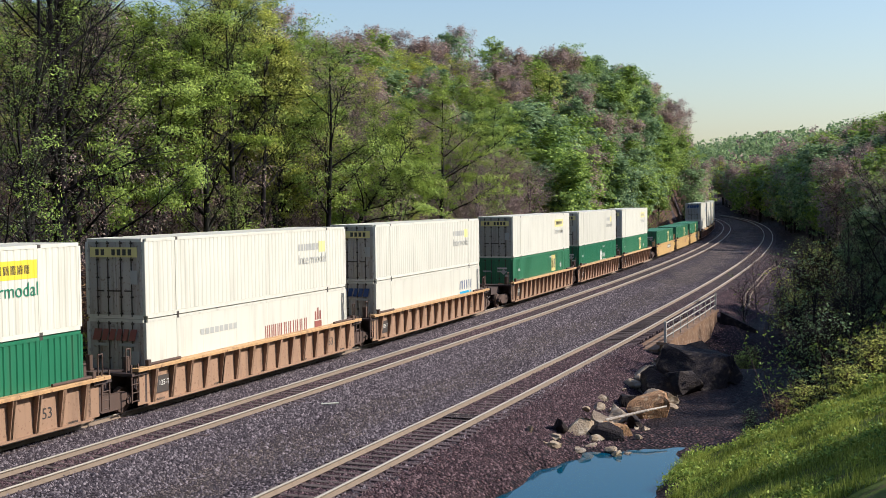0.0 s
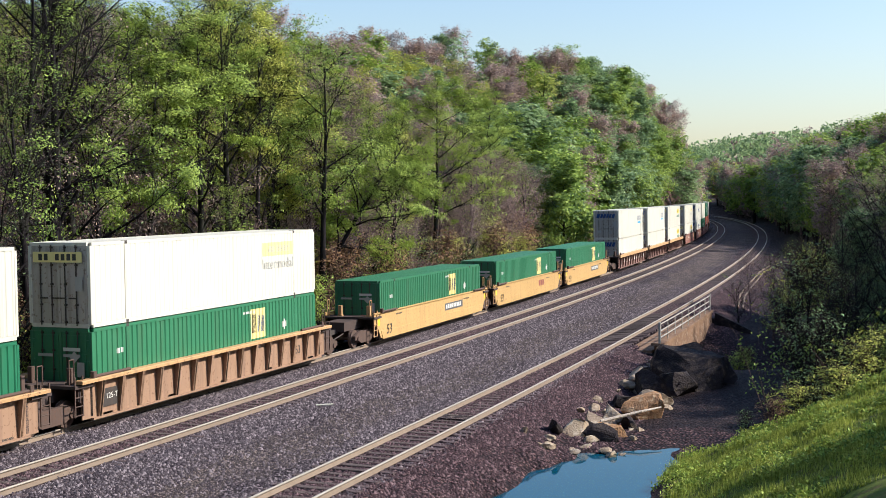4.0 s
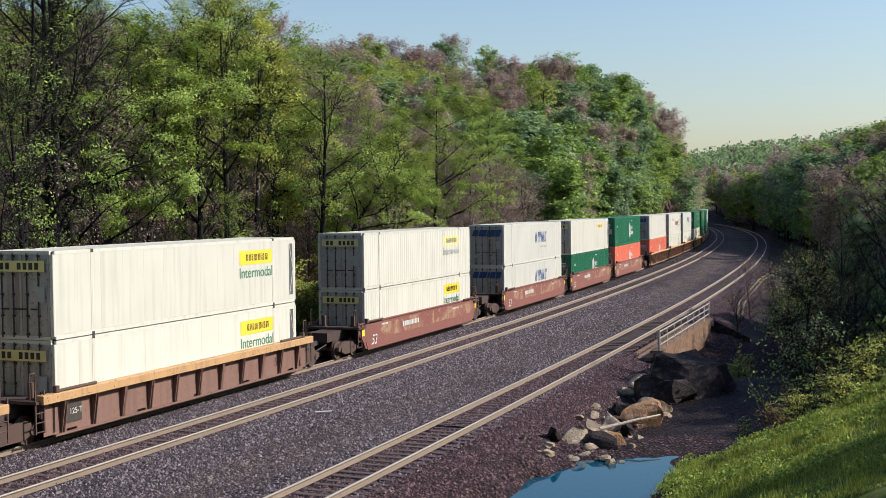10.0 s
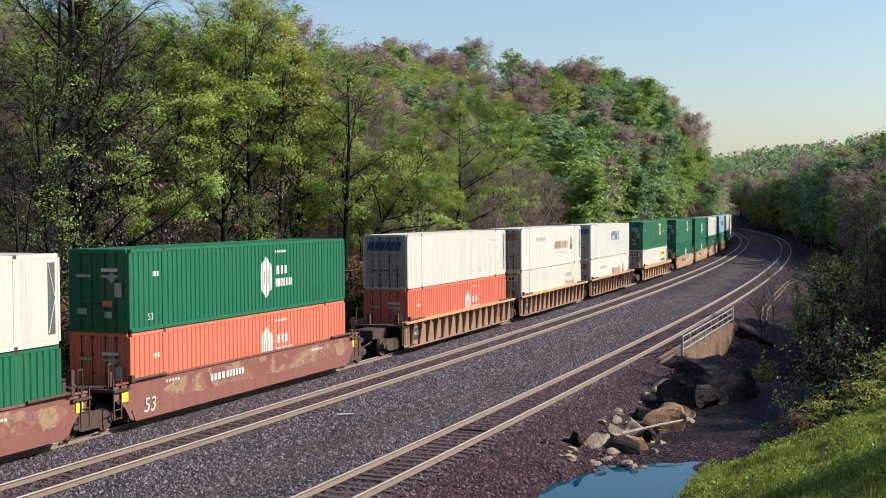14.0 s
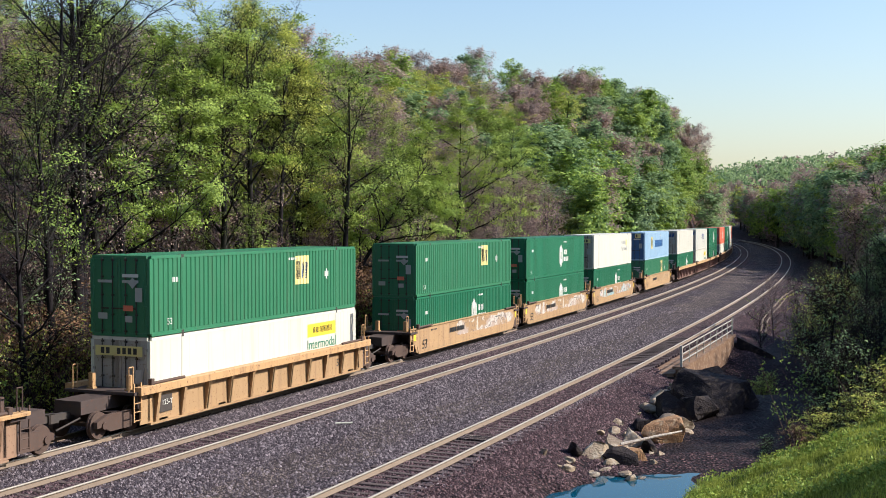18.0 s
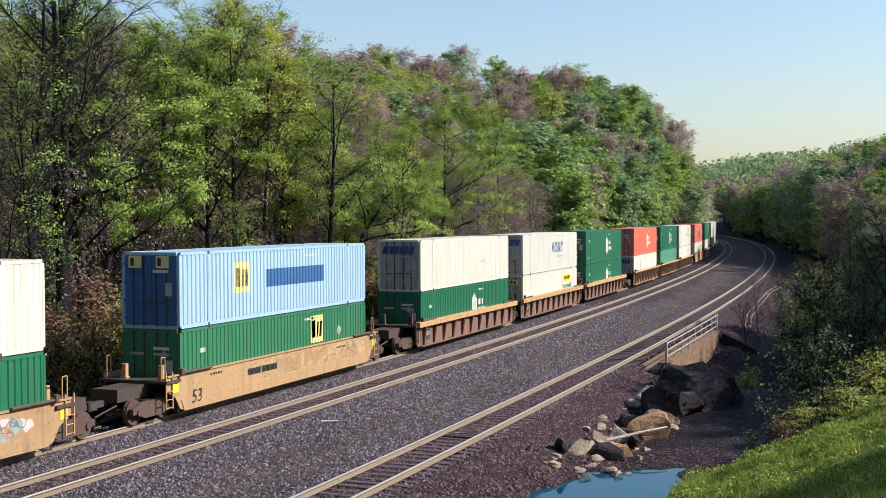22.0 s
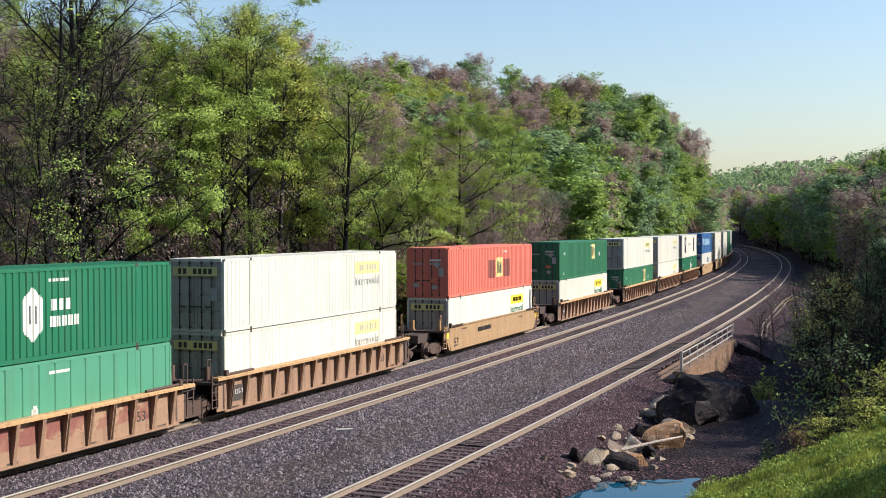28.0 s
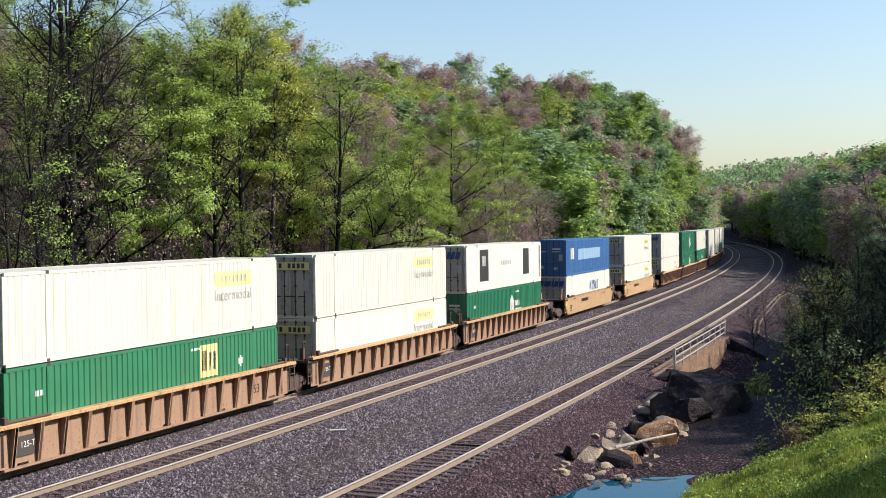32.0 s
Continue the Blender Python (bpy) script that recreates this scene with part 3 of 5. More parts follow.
def decal(style, rects, colour, name="marking"):
    """Rectangles (y0, y1, z0, z1) of paint that follow the wall's ribs."""
    b = Shape()
    for y0, y1, z0, z1 in rects:
        st = rib_stops(style, y0, y1)
        for p, q in zip(st, st[1:]):
            n = len(b.v)
            xp, xq = (-wall_x(style, y) - 0.0025 for y in (p + 1e-6, q - 1e-6))
            b.v += [(xp, p, z0), (xq, q, z0), (xq, q, z1), (xp, p, z1)]
            b.f.append((n, n + 1, n + 2, n + 3))
    return b.mesh(name, colour)


def lettering(text, size, colour, x=0.0, y=0.0, z=0.0, facing="side", lean=0.0, wide=1.0):
    """Flat raised letters on a side wall or on an end wall."""
    cu = bpy.data.curves.new("letters", "FONT")
    cu.body, cu.size, cu.extrude, cu.align_x, cu.shear = text, size, 0.002, "CENTER", lean
    ob = bpy.data.objects.new("letters", cu)
    me = bpy.data.meshes.new_from_object(ob)
    bpy.data.objects.remove(ob)
    turn = pose(x, y, z, 90, 0, 90 if facing == "side" else 0)
    me.transform(turn @ Matrix.Diagonal((wide, 1, 1, 1)))
    me.materials.clear()
    me.materials.append(M[colour])
    me.name = "lettering"
    return me


def row_of_marks(y0, z0, widths, h, gap=0.06):
    """Upright bars of the given widths, for lettering too small to read."""
    out, y = [], y0
    for w in widths:
        out.append((y, y + w, z0, z0 + h))
        y += w + gap
    return out


def leaning(y0, z0, widths, h, gap, lean=0.28, n=6):
    """A row of leaning blocks that stands for a name."""
    out = []
    for w in widths:
        out += [(y0 + lean * h * (i + 0.5) / n, y0 + lean * h * (i + 0.5) / n + w, z0 + h * i / n, z0 + h * (i + 1) / n) for i in range(n)]
        y0 += w + gap
    return out


def strokes(y0, z0, widths, h, gap, stroke=0.11, lean=0.0, n=6):
    """A row of paired leaning bars that stands for a name."""
    out = []
    for w in widths:
        for k in range(max(1, round(w / (stroke * 1.9)))):
            y = y0 + k * stroke * 1.9
            out += [(y + lean * h * (i + 0.5) / n, y + stroke + lean * h * (i + 0.5) / n, z0 + h * i / n, z0 + h * (i + 1) / n) for i in range(n)]
        y0 += w + gap
    return out


# Each livery: wall style, wall colour, door colour, and a list of (colour, rectangles); words as (text, size, y, z, colour)
PANEL = (3.35, 6.0, 1.86, 2.44)
SMALL = [("mark_white", row_of_marks(1.7, 2.44, [0.16, 0.1, 0.16, 0.1, 0.2, 0.1], 0.10, 0.03)), ("mark_white", row_of_marks(-6.7, 1.9, [0.14, 0.14], 0.18, 0.05))]


def hut(y, z, colour, scale=1.0):
    """The tall pointed emblem and the two lines of bars beside it."""
    k = scale
    emblem = []
    for i in range(28):
        u = (i + 0.5) / 14 - 1
        w = 0.44 * k * min(1.0, (1.02 - abs(u)) / 0.45)
        emblem.append((y - w, y + w, z + (i - 14) * 0.06 * k, z + (i - 13) * 0.06 * k))
    words = row_of_marks(y + 0.85 * k, z + 0.08 * k, [0.26 * k, 0.22 * k, 0.24 * k], 0.36 * k, 0.08) + row_of_marks(y + 0.80 * k, z - 0.44 * k, [0.24 * k, 0.12 * k, 0.22 * k, 0.22 * k, 0.22 * k], 0.34 * k, 0.07)
    core = [(y - 0.16 * k, y - 0.10 * k, z - 0.28 * k, z + 0.28 * k), (y + 0.10 * k, y + 0.16 * k, z - 0.28 * k, z + 0.28 * k)]
    return [("mark_white", emblem), ("mark_white", words), (colour, core)]


def sign(y, z):
    """A square yellow plate with one black and two blue bars."""
    return [("mark_paleyellow", [(y - 0.62, y + 0.62, z - 0.62, z + 0.62)]), ("mark_black", [(y - 0.48, y - 0.16, z - 0.38, z + 0.40)]), ("mark_blue", leaning(y - 0.06, z - 0.38, [0.16, 0.22], 0.70, 0.10, 0.1))]


LIVERY = {
    # white boxes with a yellow name panel and the word below it
    "jb_ribbed": ("fine", "white", "white", [("mark_paleyellow", [PANEL]), ("mark_grey", row_of_marks(3.85, 2.01, [0.2, 0.2, 0.1, 0.26, 0.24, 0.26, 0.24], 0.28, 0.05))], [("Intermodal", 0.62, 4.68, 1.32, "mark_grey")]),
    "jb_faded": ("fine", "white", "white", [("mark_paleyellow", [(5.3, 5.9, 1.8, 2.3)]), ("mark_grey", row_of_marks(3.35, 1.92, [0.2, 0.2, 0.1, 0.26, 0.24, 0.26, 0.24], 0.30, 0.07))], [("Intermodal", 0.62, 4.68, 1.32, "mark_grey")]),
    "jb_smooth": ("smooth", "white", "white", [("mark_yellow", [PANEL]), ("mark_black", row_of_marks(3.85, 2.01, [0.2, 0.2, 0.1, 0.26, 0.24, 0.26, 0.24], 0.28, 0.05))], [("Intermodal", 0.62, 4.68, 1.32, "mark_green")]),
    "jb_plate": ("smooth", "white", "white", [("mark_paleyellow", [(2.6, 5.3, 1.95, 2.5)]), ("mark_grey", row_of_marks(3.15, 2.1, [0.2, 0.2, 0.1, 0.26, 0.24, 0.26, 0.24], 0.26, 0.05))], []),
    "jb_bright": ("fine", "white", "white", [("mark_yellow", [PANEL]), ("mark_black", row_of_marks(3.85, 2.01, [0.2, 0.2, 0.1, 0.26, 0.24, 0.26, 0.24], 0.28, 0.05))], [("Intermodal", 0.62, 4.68, 1.32, "mark_green")]),
    # white insulated boxes with a faded red blackletter name
    "red_name": ("smooth", "white", "cream", [("mark_fadedred", strokes(0.3, 1.25, [0.42, 0.42, 0.46, 0.30, 0.32, 0.12, 0.30, 0.32, 0.32], 0.55, 0.10, 0.085) + [ (4.75, 5.45, 1.10, 1.55), (4.8, 4.95, 1.6, 2.0), (5.03, 5.17, 1.6, 2.15), (5.25, 5.4, 1.6, 2.0)]),
                                              ("mark_grey", row_of_marks(-4.6, 1.95, [0.26] * 8, 0.24, 0.08) + row_of_marks(0.9, 0.9, [0.1] * 16, 0.09, 0.08))], []),
    # white smooth boxes with a leaning blue name over a light-blue bar
    "blue_bar": ("smooth", "white", "white", [("mark_blue", strokes(3.95, 1.62, [0.34, 0.28, 0.26, 0.22, 0.24, 0.30], 0.54, 0.09, 0.10, 0.15)), ("mark_cyan", [(4.0, 6.0, 1.32, 1.50)])], []),
    "blue_bar_low": ("smooth", "white", "white", [("mark_blue", strokes(4.35, 1.52, [0.34, 0.28, 0.26, 0.22, 0.24, 0.30], 0.54, 0.09, 0.10, 0.15)), ("mark_cyan", [(4.4, 6.4, 1.22, 1.40)])], []),
    "plain_ribbed": ("fine", "white", "white", [("mark_grey", row_of_marks(2.0, 1.3, [0.1] * 9, 0.10, 0.06))], []),
    "plain_smooth": ("smooth", "white", "offwhite", [("mark_grey", row_of_marks(5.2, 2.2, [0.16] * 5, 0.16, 0.07) + [(3.0, 3.3, 0.4, 0.7)])], []),
    "blue_name": ("fine", "offwhite", "offwhite", [("mark_blue", strokes(0.0, 1.40, [0.60, 0.80, 0.16, 0.52, 0.56], 0.80, 0.16, 0.15, 0.28)), ("mark_grey", row_of_marks(1.6, 1.0, [0.12] * 10, 0.13, 0.06))], []),
    "hut_green": ("ribbed", "hub_green", "hub_green", hut(1.0, 1.45, "hub_green") + SMALL, [("53", 0.34, -6.9, 0.38, "mark_white")]),
    "hut_smooth": ("shallow", "hub_green", "hub_green", hut(1.0, 1.45, "hub_green") + SMALL, [("53", 0.34, -6.9, 0.38, "mark_white")]),
    "hut_orange": ("ribbed", "orange", "red", hut(1.0, 1.45, "orange") + SMALL, []),
    "sign_green": ("ribbed", "emp_green", "emp_green", sign(2.9, 1.98) + SMALL + [("mark_white", [(5.0, 5.32, 1.6, 1.85), (5.08, 5.24, 1.5, 1.95)])], [("53", 0.34, -6.9, 0.38, "mark_white")]),
    "sign_pale": ("wide", "pale_green", "emp_green", SMALL + [("mark_white", [(0.9, 1.22, 1.2, 1.45), (0.98, 1.14, 1.1, 1.55)])], [("53", 0.34, -6.9, 0.38, "mark_white")]),
    "sign_red": ("ribbed", "red", "red", [("mark_fadedred", [(-1.1, 0.2, 0.85, 2.0), (1.9, 3.2, 0.85, 2.0)])] + sign(1.05, 1.5) + SMALL[:1], []),
    "sign_white": ("fine", "white", "offwhite", [("mark_green", [(-3.9, -3.78, 1.1, 2.0), (-3.7, -3.5, 1.88, 2.0), (-3.7, -3.5, 1.1, 1.22), (-3.4, -3.28, 1.1, 1.9), (-3.15, -3.03, 1.1, 1.9)])], []),
    "sky": ("ribbed", "skyblue", "blue", sign(-3.6, 1.75) + [("blue", [(-1.6, 3.6, 1.25, 2.0)])] + SMALL[:1], []),
    "sea": ("ribbed", "blue", "blue", [("skyblue", [(-4.0, 4.2, 1.2, 2.1)]), ("mark_white", [(-6.4, -5.4, 1.3, 2.2)])], []),
    "dark_panels": ("smooth", "white", "white", [("mark_black", [(-5.6, -3.9, 0.6, 2.6), (3.6, 5.0, 0.7, 2.5)]), ("mark_white", [(-5.1, -4.4, 1.55, 2.2)]), ("mark_grey", row_of_marks(-1.4, 1.5, [0.3] * 6, 0.3, 0.1))], []),
}
LABELS = {
    "jb_ribbed": "white ribbed steel container with faded yellow name panel", "jb_faded": "white ribbed steel container with worn grey lettering",
    "jb_smooth": "smooth white steel container with bright yellow name panel", "jb_plate": "smooth white container with a small yellow name plate",
    "jb_bright": "white ribbed container with bright yellow name panel", "red_name": "white insulated container with faded red blackletter name",
    "blue_bar": "smooth white container with blue name and light-blue bar", "blue_bar_low": "smooth white container with low blue name and bar",
    "plain_ribbed": "plain white ribbed steel container with tiny markings", "plain_smooth": "plain smooth white container with steel braces",
    "blue_name": "greyed white ribbed container with dark-blue lettering", "hut_green": "deep green ribbed container with white pointed emblem",
    "hut_smooth": "deep green shallow-ribbed container with white pointed emblem", "hut_orange": "orange ribbed steel container with white pointed emblem",
    "sign_green": "green ribbed steel container with square yellow sign", "sign_pale": "faded pale green container with wide flat ribs",
    "sign_red": "orange-red ribbed steel container with small dark letters", "sign_white": "white ribbed steel container with green letters",
    "sky": "light-blue ribbed container with a solid blue bar", "sea": "blue ribbed steel container with pale blue panel",
    "dark_panels": "white refrigerated container with two dark picture panels"}


def end_marks(key):
    """Paint on the door end: a name band high up, small tables lower down."""
    b = Shape()
    style, wall, door = LIVERY[key][:3]
    y = -HALF - 0.079
    dark = door in ("white", "cream", "offwhite")
    if key.startswith("jb"):
        b.box(-1.02, 1.02, y, y + 0.004, 2.22, 2.58)
        return b.mesh("name_band", "mark_paleyellow")
    if dark:
        for p, q, z0, z1 in leaning(-1.0, 2.12, [0.38, 0.54, 0.14, 0.34, 0.34] if key == "blue_name" else [0.32, 0.24, 0.24, 0.2, 0.22, 0.28], 0.42, 0.07):
            b.box(p, q, y, y + 0.004, z0, z1)
        return b.mesh("name_band", "mark_fadedred" if key == "red_name" else "mark_blue")
    b.box(0.16, 0.86, y, y + 0.004, 2.12, 2.24)
    return b.mesh("end_markings", "mark_white")


def end_plate(w, h, colour):
    """A flat painted patch on the door end, its lower left corner at the origin."""
    return Shape().box(0, w, -0.004, 0, 0, h).mesh("end_plate", colour)


def end_labels():
    b = Shape()
    b.box(0.72, 1.02, -HALF - 0.079, -HALF - 0.075, 1.25, 1.75)
    return b.mesh("data_label", "mark_grey")


def build_container(key):
    style, wall, door, marks, words = LIVERY[key]
    root = thing("container", LABELS[key], "container", "containers on the train")
    part("frame", cached(("frame", wall), lambda: frame_mesh(wall)), root)
    side = cached(("side", style, wall), lambda: side_mesh(style, wall))
    right = part("side_panel", side, root, "", pose(SIDE - 0.004, 0, 0))
    part("side_panel", side, root, "", pose(-SIDE + 0.004, 0, 0, 0, 0, 180))
    part("roof", cached(("roof", wall), lambda: roof_mesh(wall)), root)
    part("front_wall", cached(("front", wall), lambda: front_mesh(wall)), root)
    # white doors carry grime and the end's shade in their paint
    door = "shaded_dirty_white" if door in ("white", "cream", "offwhite") else door
    dm = cached(("door", door), lambda: door_mesh(door))
    rod = cached("rod", lock_rod_mesh)
    for sgn in (1, -1):
        leaf = part("door", dm, root, "", pose(0, -HALF + 0.06, 0) if sgn > 0 else pose(0, -HALF + 0.06, 0) @ Matrix.Diagonal((-1, 1, 1, 1)))
        for x in (0.28, 0.74):
            part("lock_rod", rod, leaf, "dark steel locking rod", pose(x, 0, 0))
    cm = cached("casting", casting_mesh)
    for x, y, z in itertools.product((-SIDE + 0.083, SIDE - 0.083), (-POST, POST), (0.062, CH - 0.060)):
        part("corner_casting", cm, root, "", pose(x, y, z))
    pm = cached(("post", wall), lambda: post_mesh(wall))
    for y in (-POST, POST):
        part("lifting_post", pm, root, "", pose(SIDE - 0.003, y, 0))
        part("lifting_post", pm, root, "", pose(-SIDE + 0.003, y, 0, 0, 0, 180))
    if style == "smooth":
        part("vent_opening", cached("vent", lambda: decal(style, [(7.52, 7.84, 0.36, 2.62)], "mark_dim", "vent_opening")), right, "dark opening of the cooling unit", pose(0.004, 0, 0))
        brace = cached("brace", lambda: Shape().rod((0.004, 7.54, 0.40), (0.004, 7.82, 1.45), 0.02, 5).rod((0.004, 7.82, 1.55), (0.004, 7.54, 2.58), 0.02, 5).mesh("brace", "white"))
        part("brace", brace, right, "white steel cross brace")
    for i, (colour, rects) in enumerate(marks):
        mark = part("marking", cached(("mark", key, i), lambda: decal(style, rects, colour)), right, "", pose(0.004, 0, 0))
        if len(rects) > 1:
            tagged(mark, kind="stuff")
    for i, (text, size, y, z, colour) in enumerate(words):
        part("lettering", cached(("word", text, colour, y), lambda: lettering(text, size, colour, 0, y, z)), right, "", pose(0.006, 0, 0))
    part("end_marking", cached(("end", key), lambda: end_marks(key)), root)
    if key.startswith("jb"):
        for i in (0, 1, 3, 4, 5, 6):
            part("name_bar", cached("jbbar", lambda: end_plate(0.15, 0.22, "mark_black")), root, "", pose(-0.78 + i * 0.235, -HALF - 0.080, 2.29))
    if key.startswith(("sign_", "hut_")):
        part("placard", cached("placard", lambda: Shape().prism([(0, -0.2), (0.2, 0), (0, 0.2), (-0.2, 0)], "y", -0.004, 0).mesh("placard", "mark_grey")), root, "grey diamond placard", pose(0.62, -HALF - 0.087, 1.92))
        part("data_bar", cached("orange_bar", lambda: end_plate(0.42, 0.20, "orange")), root, "small orange label", pose(0.22, -HALF - 0.087, 0.92))
    if key == "sky":
        for x in (-0.92, 0.30):
            part("name_plate", cached("epl", lambda: end_plate(0.58, 0.46, "mark_paleyellow")), root, "dull yellow name plate", pose(x, -HALF - 0.079, 2.30))
            part("name_bar", cached("epb", lambda: end_plate(0.16, 0.30, "mark_black")), root, "", pose(x + 0.08, -HALF - 0.084, 2.38))
    elif not key.startswith("jb"):
        for x, z, w in ((-0.90, 1.92, 0.62), (0.16, 1.92, 0.70), (-0.88, 0.62, 0.40), (0.30, 0.52, 0.30)):
            part("data_bar", cached(("ebar", w), lambda: end_plate(w, 0.10 if w > 0.5 else 0.22, "mark_grey")), root, "", pose(x, -HALF - 0.079, z))
    part("data_label", cached("labels", end_labels), root)
    return root


# ---- well cars ----
FLOOR = 0.325                             # where the lower box stands, above the rails
LIP = 1.60                                # top of the well's sides


def ribbed_side(colour):
    b = Shape()
    b.prism([(1.32, 0.24), (1.36, 0.24), (1.36, LIP - 0.12), (1.32, LIP - 0.12)], "y", -8.75, 8.75)
    b.prism([(1.30, 0.18), (1.47, 0.18), (1.47, 0.25), (1.30, 0.25)], "y", -8.3, 8.3)
    return b.mesh("side_sheet", colour)


def stake_mesh(colour):
    b = Shape()
    b.prism([(1.36, 0.25), (1.44, 0.25), (1.62, LIP - 0.125), (1.36, LIP - 0.125)], "y", -0.05, 0.05)
    b.prism([(1.43, 0.25), (1.44, 0.25), (1.62, LIP - 0.125), (1.61, LIP - 0.125)], "y", -0.075, 0.075)
    return b.mesh("stake", colour)


def sill_mesh(colour, deep):
    b = Shape()
    b.prism([(1.31, LIP - deep), (1.64, LIP - deep), (1.64, LIP - 0.02), (1.62, LIP), (1.31, LIP)], "y", -9.05, 9.05)
    return b.mesh("top_sill", colour)


def smooth_side(colour):
    """A deep plain girder whose lower corners are cut away at both ends."""
    b = Shape()
    ring = [(-9.1, LIP), (9.1, LIP), (9.1, 1.05), (8.55, 0.75), (8.25, 0.30), (7.9, 0.20), (-7.9, 0.20), (-8.25, 0.30), (-8.55, 0.75), (-9.1, 1.05)]
    b.prism(ring, "x", 1.36, 1.40)
    b.prism([(-8.0, 0.20), (8.0, 0.20), (8.2, 0.62), (-8.2, 0.62)], "x", 1.40, 1.425)
    b.prism([(1.34, LIP - 0.04), (1.46, LIP - 0.04), (1.46, LIP + 0.02), (1.34, LIP + 0.02)], "y", -9.1, 9.1)
    return b.mesh("side_sheet", colour)


def well_floor():
    b = Shape()
    for y in (-7.4, -3.6, 0, 3.6, 7.4):
        b.box(-1.36, 1.36, y - 0.25, y + 0.25, 0.20, FLOOR - 0.004)
    for x in (-1.2, 1.2):
        b.box(x - 0.12, x + 0.12, -8.3, 8.3, 0.20, 0.30)
    return b.mesh("floor_beam", "dark_steel")


def end_deck(colour, reach):
    b = Shape()
    b.box(-1.36, 1.36, 8.20, 8.32, 0.3, 1.42)
    b.box(-1.50, 1.50, 8.35, min(reach, 9.25), 1.34, 1.44)
    b.box(-0.55, 0.55, 8.32, reach - 0.02, 0.86, 1.32)
    b.prism([(8.3, 0.5), (8.9, 0.9), (8.9, 1.34), (8.3, 1.34)], "x", -1.33, -1.20)
    b.prism([(8.3, 0.5), (8.9, 0.9), (8.9, 1.34), (8.3, 1.34)], "x", 1.20, 1.33)
    return b.mesh("end_deck", colour)


def guide_post(colour):
    b = Shape()
    b.box(-0.10, 0.10, -0.09, 0.09, 0, 0.55, 0.02)
    b.box(-0.14, 0.14, -0.12, 0.12, 0, 0.06)
    return b.mesh("guide_post", colour)


def grab_rail(colour):
    b = Shape()
    b.rod((0, -0.12, 0), (0, -0.12, 0.85), 0.022, 6)
    b.rod((0, 0.12, 0), (0, 0.12, 0.85), 0.022, 6)
    b.rod((0, -0.12, 0.85), (0, 0.12, 0.85), 0.022, 6)
    return b.mesh("grab_rail", colour)


def ladder_mesh(colour):
    b = Shape()
    for y in (-0.2, 0.2):
        b.box(1.42, 1.46, y - 0.025, y + 0.025, 0.40, 1.75)
    for z in (0.45, 0.75, 1.05, 1.35):
        b.rod((1.44, -0.2, z), (1.44, 0.2, z), 0.02, 6)
    return b.mesh("ladder", colour)


def hinge_bar():
    b = Shape()
    b.rod((1.50, -1.0, LIP + 0.05), (1.50, 1.0, LIP + 0.05), 0.055, 8)
    b.box(1.42, 1.58, 0.9, 1.08, LIP - 0.02, LIP + 0.22, 0.02)
    return b.mesh("tie_down_bar", "rusty")


def plate_mesh(colour, w=0.9, h=0.5):
    b = Shape()
    b.box(1.412, 1.418, -w / 2, w / 2, 0.62, 0.62 + h)
    return b.mesh("plate", colour)


def wheel_mesh():
    b = Shape()
    for x, r, w in ((0.73, 0.48, 0.035), (0.80, 0.455, 0.06), (0.74, 0.16, 0.12)):
        b.rod((x - w, 0, 0.46), (x + w, 0, 0.46), r, 20)
    b2 = [(-x, y, z) for x, y, z in b.v]
    n = len(b.v)
    b.v += b2
    b.f += [tuple(n + i for i in reversed(f)) for f in list(b.f)]
    b.rod((-0.7, 0, 0.46), (0.7, 0, 0.46), 0.08, 8)
    return b.mesh("wheelset", "rusty")


def truck_frame():
    b = Shape()
    for x in (-0.99, 0.99):
        s = 1 if x > 0 else -1
        ring = [(-1.25, 0.40), (-1.25, 0.62), (-0.70, 0.80), (0.70, 0.80), (1.25, 0.62), (1.25, 0.40), (0.95, 0.42), (0.55, 0.22), (-0.55, 0.22), (-0.95, 0.42)]
        b.prism(ring, "x", *sorted((x - s * 0.07, x + s * 0.09)))
        for y in (-0.13, 0.0, 0.13):
            b.rod((x, y, 0.30), (x, y, 0.68), 0.06, 8)
        for y in (-0.89, 0.89):
            b.rod((x - 0.02, y, 0.46), (x + s * 0.14, y, 0.46), 0.13, 10)
    b.box(-1.0, 1.0, -0.22, 0.22, 0.42, 0.80)
    return b.mesh("truck_frame", "rusty")


def coupler_mesh():
    b = Shape()
    b.box(-0.10, 0.10, -0.62, 0.25, 0.74, 0.96)
    b.box(-0.20, 0.20, -0.90, -0.60, 0.70, 1.0, 0.05)
    b.rod((0.45, 0.1, 0.75), (0.20, -0.8, 0.45), 0.035, 6)
    return b.mesh("coupler", "dark_steel")


def scrawl(seed, y0, y1, colour, depth):
    """A ragged band of sprayed paint along the side."""
    rng = random.Random(seed)
    b = Shape()
    n = int((y1 - y0) / 0.16)
    lo, hi = 0.66, 1.42
    low, top = [], []
    for i in range(n + 1):
        if i % 4 == 0:
            lo, hi = rng.uniform(0.635, 0.70), rng.uniform(1.32, 1.53)
        y = y0 + (y1 - y0) * i / n
        k = min(1.0, 0.15 + min(i, n - i) / 4)
        low.append((depth, y, 1.05 - (1.05 - lo - rng.uniform(0, 0.05)) * k))
        top.append((depth, y, 1.05 + (hi - rng.uniform(0, 0.07) - 1.05) * k))
    b.v = low + top
    b.f = [(i, i + 1, n + 2 + i, n + 1 + i) for i in range(n)]
    return b.mesh("sprayed_paint", colour)


